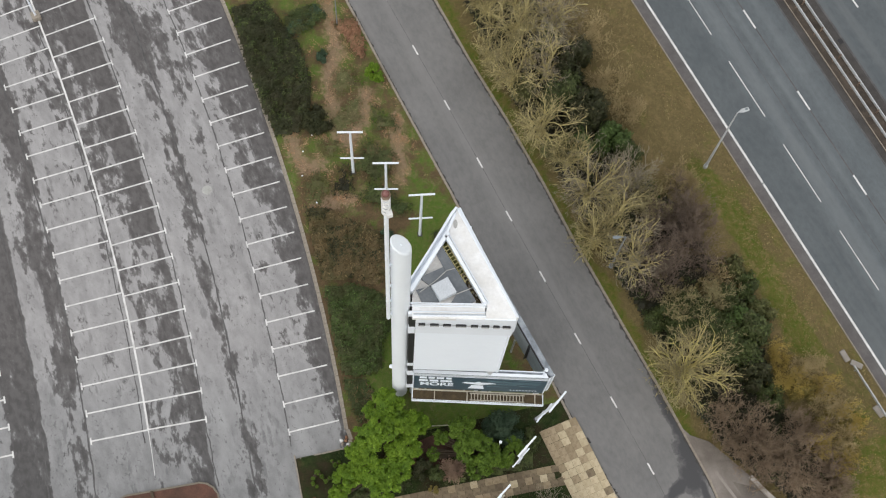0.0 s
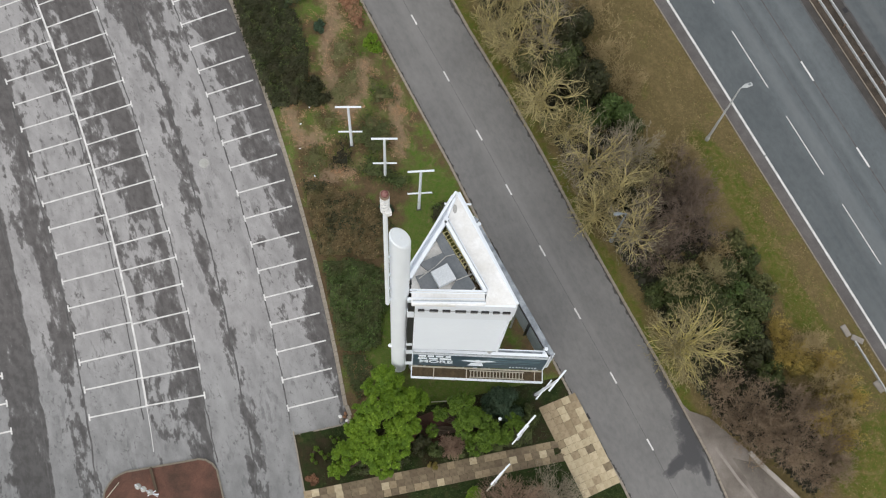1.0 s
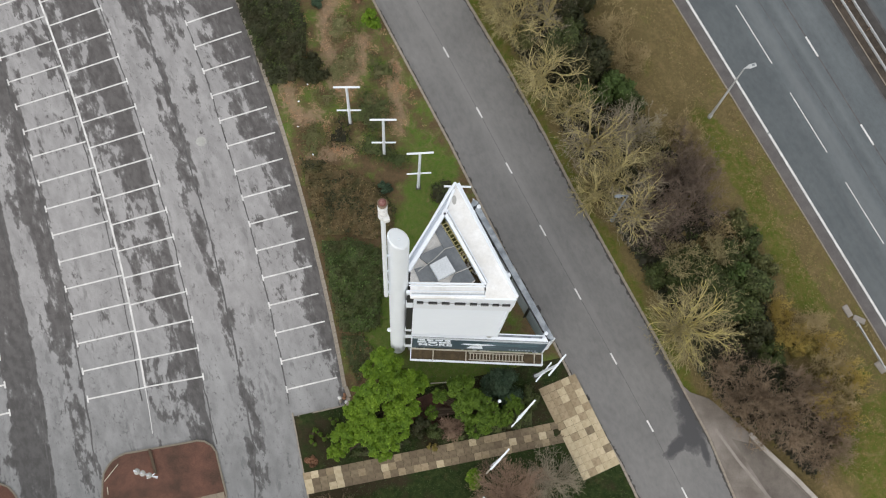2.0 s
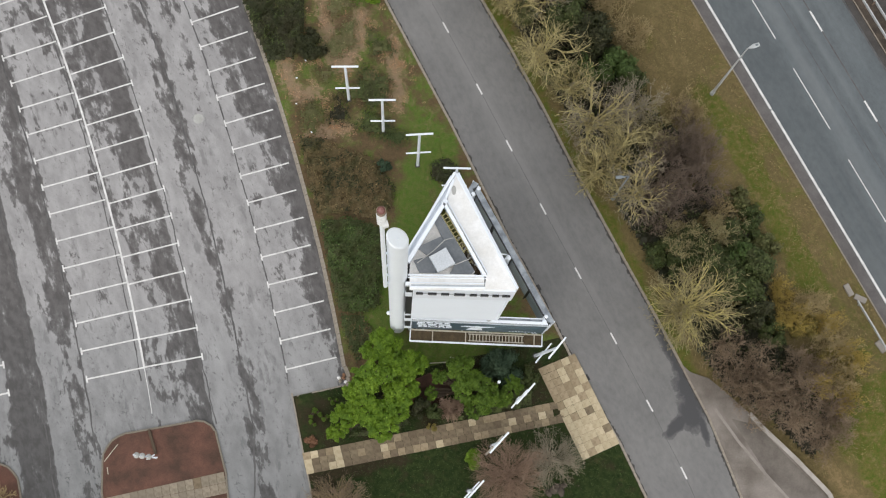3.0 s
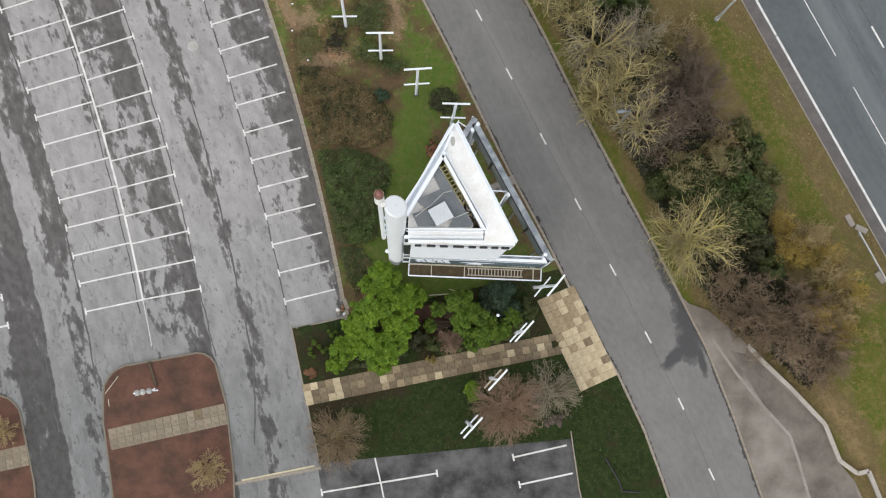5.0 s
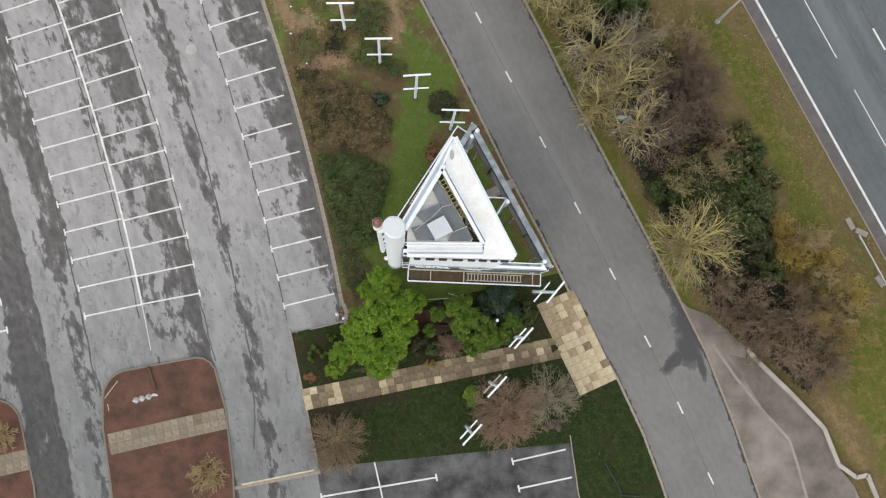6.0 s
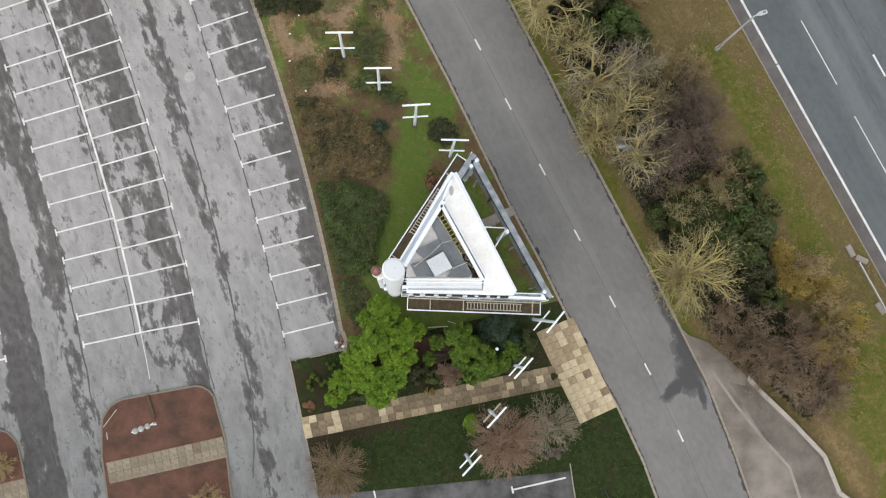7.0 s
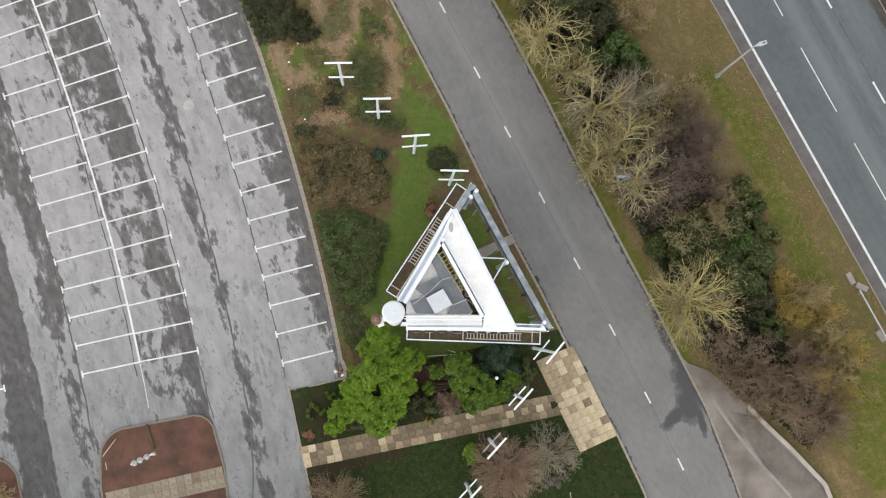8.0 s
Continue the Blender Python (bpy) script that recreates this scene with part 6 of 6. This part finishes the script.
# undergrowth whose near-black leaf colour also puts shade into the gaps between branches
hedge([(4.2, 38), (6.4, 32.6), (8.0, 29.0), (9.8, 25.4), (11.6, 22.4), (13.0, 19.6), (14.6, 16.6), (16.4, 13.0), (18.4, 9.4), (20.6, 5.6), (22.2, 2.0), (23.6, -0.6), (26.4, -4.6), (29.5, -6.6), (33.0, -9.8),
       (35.0, -7.6), (33.6, -2.6), (30.6, 0.6), (30.2, 5.0), (28.4, 9.6), (25.6, 13.4), (22.4, 18.6), (19.2, 22.2), (17.4, 26.8), (15.2, 31.4), (12.4, 36), (9.0, 40)], 0.75, (BRAMBLE, IVY), "dark tangled undergrowth beneath the bare trees", 512, 0.1, 70)
hedge([(4.7, -2.9), (6.5, -2.5), (9.0, -3.3), (10.9, -3.9), (10.7, -5.6), (8.4, -6.0), (5.2, -6.7), (3.4, -6.9), (4.4, -5.0)], 1.1, (IVY, EVERGREEN), "dark green undergrowth between laurels", 513, 0.09, 160)
hedge([(-3.9, -6.0), (-1.0, -5.0), (1.0, -5.6), (1.2, -7.0), (-1.4, -7.9), (-4.0, -8.2)], 0.8, (IVY, EVERGREEN), "dark green undergrowth by the footpath", 514, 0.09, 160)
seed = 600
for x, y, r, h, mat in ((13.8, 26.3, 2.0, 4.2, IVY), (15.6, 24.6, 2.0, 4.2, EVERGREEN), (17.8, 22.3, 1.6, 3.4, FERN), (15.4, 22.0, 1.2, 3.4, FERN), (14.6, 29.4, 1.8, 4.5, EVERGREEN), (13.2, 21.6, 1.3, 3.0, SAGE), (19.0, 21.2, 1.3, 2.4, IVY),
                        (27.6, 11.4, 1.1, 1.4, SAGE), (28.6, 9.8, 1.2, 1.6, IVY), (29.6, 7.6, 1.4, 1.8, SAGE), (27.6, 8.4, 1.7, 2.4, IVY), (28.2, 5.0, 2.2, 4.0, IVY), (25.8, 4.8, 2.1, 4.0, IVY), (28.6, 2.2, 1.6, 3.2, EVERGREEN), (12.2, 31.4, 1.3, 3.5, IVY),
                        (29.8, 0.4, 1.2, 2.4, IVY), (10.2, 27.0, 1.1, 2.6, SAGE), (18.2, 15.0, 1.3, 3.0, EVERGREEN), (27.3, 6.6, 1.3, 3.4, FERN)):
    seed += 1
    shrub((x, y), r, h, mat, "fresh green leafy shrub between bare trees" if mat == FERN else "evergreen shrub between bare trees", seed, 0.12, 230, "evergreen shrubs on the verge", 0.5)
for x, y, r, h in ((22.2, 6.6, 1.9, 2.2), (24.0, 7.4, 1.7, 2.2), (25.2, 6.6, 1.8, 2.6)):
    seed += 1
    shrub((x, y), r, h, IVY, "dull green shrub beneath bare branches", seed, 0.12, 230, "evergreen shrubs on the verge", 0.5)
for k, (at, r, h) in enumerate((((31.6, 1.6), 1.5, 3.0), ((33.6, -3.4), 1.6, 3.0), ((36.3, -1.6), 1.5, 2.8), ((34.2, 1.2), 1.4, 2.6), ((35.2, -5.0), 1.4, 2.6), ((30.8, 3.6), 1.2, 2.4))):
    bare_tree(at, r, h, GOLD_TWIG, GOLD_TWIG, "golden-brown leafless shrub on the verge", 230 + k, limbs=18, thin=0.5, category="shrub", group="golden shrubs on the verge", bend=0.9, spread=0.28, trunk=0.05, low=0.25, fine=0.8)
for x, y, r, h in ((32.6, 1.0, 1.2, 1.6), (35.2, -1.8, 1.4, 1.5), (36.0, -4.0, 1.0, 1.2)):
    seed += 1
    shrub((x, y), r, h, GOLD, "golden-leaved shrub on the verge", seed, 0.1, 260, "golden shrubs on the verge", 0.45)

# ---- leaf litter, stones and rubbish ----
rng = np.random.default_rng(7)


def scatter(name, label, pts, size, material, flat=0.25):
    pts = np.array(pts)
    t = leaf_quads(pts, np.tile((0, 0, 1.0), (len(pts), 1)), size, rng, name, material, None, spread=flat)
    return tagged(t, label, "leaf litter", kind="stuff")


pts = []
while len(pts) < 8000:
    x, y = rng.uniform(-14, 3), rng.uniform(12, 37)
    if kerb_x(y) + 0.2 < x and near(x, y, ROAD_LEFT) > 0.25 and x < np.interp(y, [p[1] for p in ROAD_LEFT[::-1]], [p[0] for p in ROAD_LEFT[::-1]]):
        if rng.uniform() < (0.25 - litter_near(x, y) / 3.0 + 1.4 * bump_noise(x, y, 0.9) + 0.7 * bump_noise(x, y, 2.7)):
            pts.append((x, y, 0.16 + rng.uniform(0, 0.03)))
scatter("leaf_litter", "scattered dry orange and tan leaves on the garden", pts, 0.042, DEAD_LEAF)
pts = [(*mw(rng.uniform(-40, 25), rng.uniform(28.5, 34.6)), 0.42) for _ in range(1600)]
pts = [(x, y, verge_height(x, y, 0.85) + 0.05) for x, y, _ in pts]
scatter("leaf_litter", "scattered tan leaves on the grass verge", pts, 0.04, DEAD_LEAF)


def tufts(name, label, pts, size, material, lean=0.5):
    """Grass blades standing up from the ground, as one mesh."""
    pts = np.array(pts)
    n = len(pts)
    side = rng.normal(0, 1, (n, 3)) * (1, 1, 0)
    side /= np.linalg.norm(side, axis=1, keepdims=True) + 1e-9
    tip = rng.normal(0, lean, (n, 3)) * (1, 1, 0) + (0, 0, 1.0)
    s = size * rng.uniform(0.5, 1.4, (n, 1))
    verts = np.stack([pts - side * s * 0.22, pts + side * s * 0.22, pts + tip * s], 1).reshape(-1, 3)
    me = bpy.data.meshes.new(name)
    me.from_pydata(verts.tolist(), [], np.arange(3 * n).reshape(-1, 3).tolist())
    me.materials.append(material)
    return tagged(new(name, me), label, "grass", kind="stuff")


pts = []
while len(pts) < 16000:
    s, n = rng.uniform(-36, 26), rng.uniform(24.5, 35.3)
    x, y = mw(s, n)
    if rng.uniform() < 0.35 + 1.2 * bump_noise(x, y, 0.35) and y > -16:
        pts.append((x, y, 0.1 + (0.3 if y > 4 else 0.05) * math.sin(math.pi * min(1, max(0, (35.1 - n) / 18.0))) ** 2 + 0.05 + sink(x, y)))
tufts("rough_grass", "rough straw and olive grass tufts on the verge", pts, 0.11, STRAW_BLADE, 0.9)
pts = []
while len(pts) < 9000:
    x, y = rng.uniform(-6, 20), rng.uniform(-17, 0)
    if inside(x, y, [(-8.2, -5.0), (12.8, -0.2), (17.5, -8.6), (21, -16.9), (14.6, -16.9), (13.9, -13.6), (-5.9, -15.2), (-7.2, -9.6)]) and not inside(x, y, [(-7.6, -9.1), (-7.1, -11), (13, -6.7), (14.4, -9.9), (17.8, -8.3), (14.1, -1.2), (11, -2.5), (12.4, -5.1)]):
        pts.append((x, y, 0.1))
tufts("lawn_grass", "short dark green grass blades of the lawn", pts, 0.1, LAWN_BLADE, 0.9)
pts = []
while len(pts) < 9000:
    x, y = rng.uniform(-14, 12), rng.uniform(-3, 36)
    if kerb_x(y) + 0.3 < x < np.interp(y, [p[1] for p in ROAD_LEFT[::-1]], [p[0] for p in ROAD_LEFT[::-1]]) - 0.25 and rng.uniform() < garden_cover(x, y)[0]:
        pts.append((x, y, 0.1))
tufts("garden_grass", "short mossy grass blades in the garden", pts, 0.1, GREEN_BLADE, 0.9)


def rock(at, size, material, label, seed, category="stone", name="stone"):
    bm = fresh()
    bmesh.ops.create_icosphere(bm, subdivisions=2, radius=1.0)
    for v in bm.verts:
        v.co *= 1 + 0.35 * noise.noise(v.co * 1.3 + Vector((seed, 0, 0)))
        v.co = Vector((v.co.x * size[0], v.co.y * size[1], max(-0.2, v.co.z) * size[2]))
    ob = part(name, bm, material)
    ob.matrix_basis = pose(*at, 0, 0, seed * 47)
    return tagged(ob, label, category)


for k, (x, y, s) in enumerate(((12.4, -12.0, 0.5), (12.9, -12.2, 0.4), (11.9, -12.3, 0.35), (13.1, -11.7, 0.3))):
    rock((x, y, 0.12), (s, s * 0.7, s * 0.5), MEDIAN, "rough grey stone on the lawn edge", k + 1)
for k, (x, y) in enumerate(((-4.4, -3.3), (-4.2, -3.6), (-4.65, -3.55), (-4.35, -3.05), (-4.75, -3.3))):
    rock((x, y, 0.02), (0.17, 0.14, 0.16), (RUSSET, DIRTY, KERB)[k % 3], "piece of rubbish heaped by the kerb corner", k + 11, "rubbish", "rubbish")
for k, (x, y) in enumerate(((-7.6, 24.6), (-7.9, 22.9), (-8.6, 21.4), (-6.0, 13.5), (-4.5, 14.6), (-7.3, 16.8), (-8.6, 19.2))):
    rock((x, y, 1.0 if k == 0 else 0.3), (0.09, 0.06, 0.05), PANEL, "scrap of white litter on the garden", k + 21, "litter", "litter")
for k, (x, y, a) in enumerate(((36.8, 4.15, 62), (37.75, 3.45, 25), (39.2, -0.5, 55))):
    ob = part("concrete_slab", box(fresh(), (0, 0, 0.08), (1.05, 0.5, 0.16), 0, 0.05), CONCRETE)
    ob.matrix_basis = pose(x, y, 0.12 + sink(x, y), 0, 0, -a)
    tagged(ob, "broken grey concrete slab on the verge", "slab")
rail = thing("crash_barrier", "end of a galvanised barrier on the verge", "crash barrier", (0, 0, -0.55))
part("rail", beam(fresh(), (37.35, 3.2, 0.55), (42.5, -6.2, 0.55), 0.1, 0.28), GALV, rail)
for s in (0.03, 0.35, 0.7, 0.97):
    part("post", box(fresh(), (37.35 + 5.15 * s, 3.2 - 9.4 * s, 0.28), (0.1, 0.1, 0.56), 29, 0.01), GALV, rail)
pipe = part("pipe", tube(fresh(), (2.5, -2.1, 0.22), (4.9, -1.95, 0.22), 0.045, 0.045, 8), PALE_RAIL)
tagged(pipe, "thin pale pipe lying on the bed", "pipe")
pipe = part("pipe", tube(fresh(), (4.1, -1.6, 0.2), (4.95, -1.85, 0.2), 0.035, 0.035, 8), PALE_RAIL)
tagged(pipe, "short pale pipe lying on the bed", "pipe")
path = part("concrete_path", prism(fresh(), [(6.3, 6.3), (9.25, 7.65), (9.6, 7.0), (6.75, 5.6)], 0.0, 0.17), CONCRETE)
tagged(path, "short concrete path under the billboard", "path", kind="structure")
log = part("timber_sleeper", box(fresh(), (0, 0, 0.1), (2.0, 0.22, 0.2), 0, 0.03), BARK)
log.matrix_basis = pose(-19.3, -8.4, 0.1, 0, 0, -72)
tagged(log, "dark timber sleeper lying on bark", "timber")
branch = []
for a, b in (((16.6, -15.0, 0.16), (17.1, -15.9, 0.2)), ((17.1, -15.9, 0.2), (17.7, -16.9, 0.16)), ((17.7, -16.9, 0.16), (17.9, -17.6, 0.14)), ((17.9, -17.6, 0.14), (19.3, -17.7, 0.14))):
    branch.append((a, b, 0.09, 0.07))
ob = tube_object("fallen_branch", branch, BLACK, None, 6)
tagged(ob, "dark fallen branch lying on the lawn strip", "branch")
for a, b in (((-23.0, -9.95, 0.16), (-22.0, -8.6, 0.16)), ((-22.75, -10.4, 0.16), (-22.65, -10.95, 0.16))):
    ob = part("stake", tube(fresh(), a, b, 0.035, 0.03, 6), PALE_RAIL)
    tagged(ob, "thin pale stake lying on the bark bed", "stake")
post = part("post", tube(fresh(), (-6.0, 33.5, 0.05), (-6.0, 33.5, 5.0), 0.05, 0.04, 8), DULL_STEEL)
tagged(post, "thin grey steel post in the garden", "post")
for x, y, a in ((15.05, -3.2, -61), (24.75, -6.05, -65), (11.2, 4.05, -62)):
    g = thing("drain_gully", "dark iron drain gully at the kerb foot", "drain", (x, y, 0.012), "road drain gullies", turn=a)
    part("frame", box(fresh(), (0, 0, 0.006), (0.5, 0.42, 0.012)), BLACK, g)
    for k in range(5):
        part("bar", box(fresh(), (-0.18 + 0.09 * k, 0, 0.018), (0.035, 0.34, 0.014)), SILT, g)
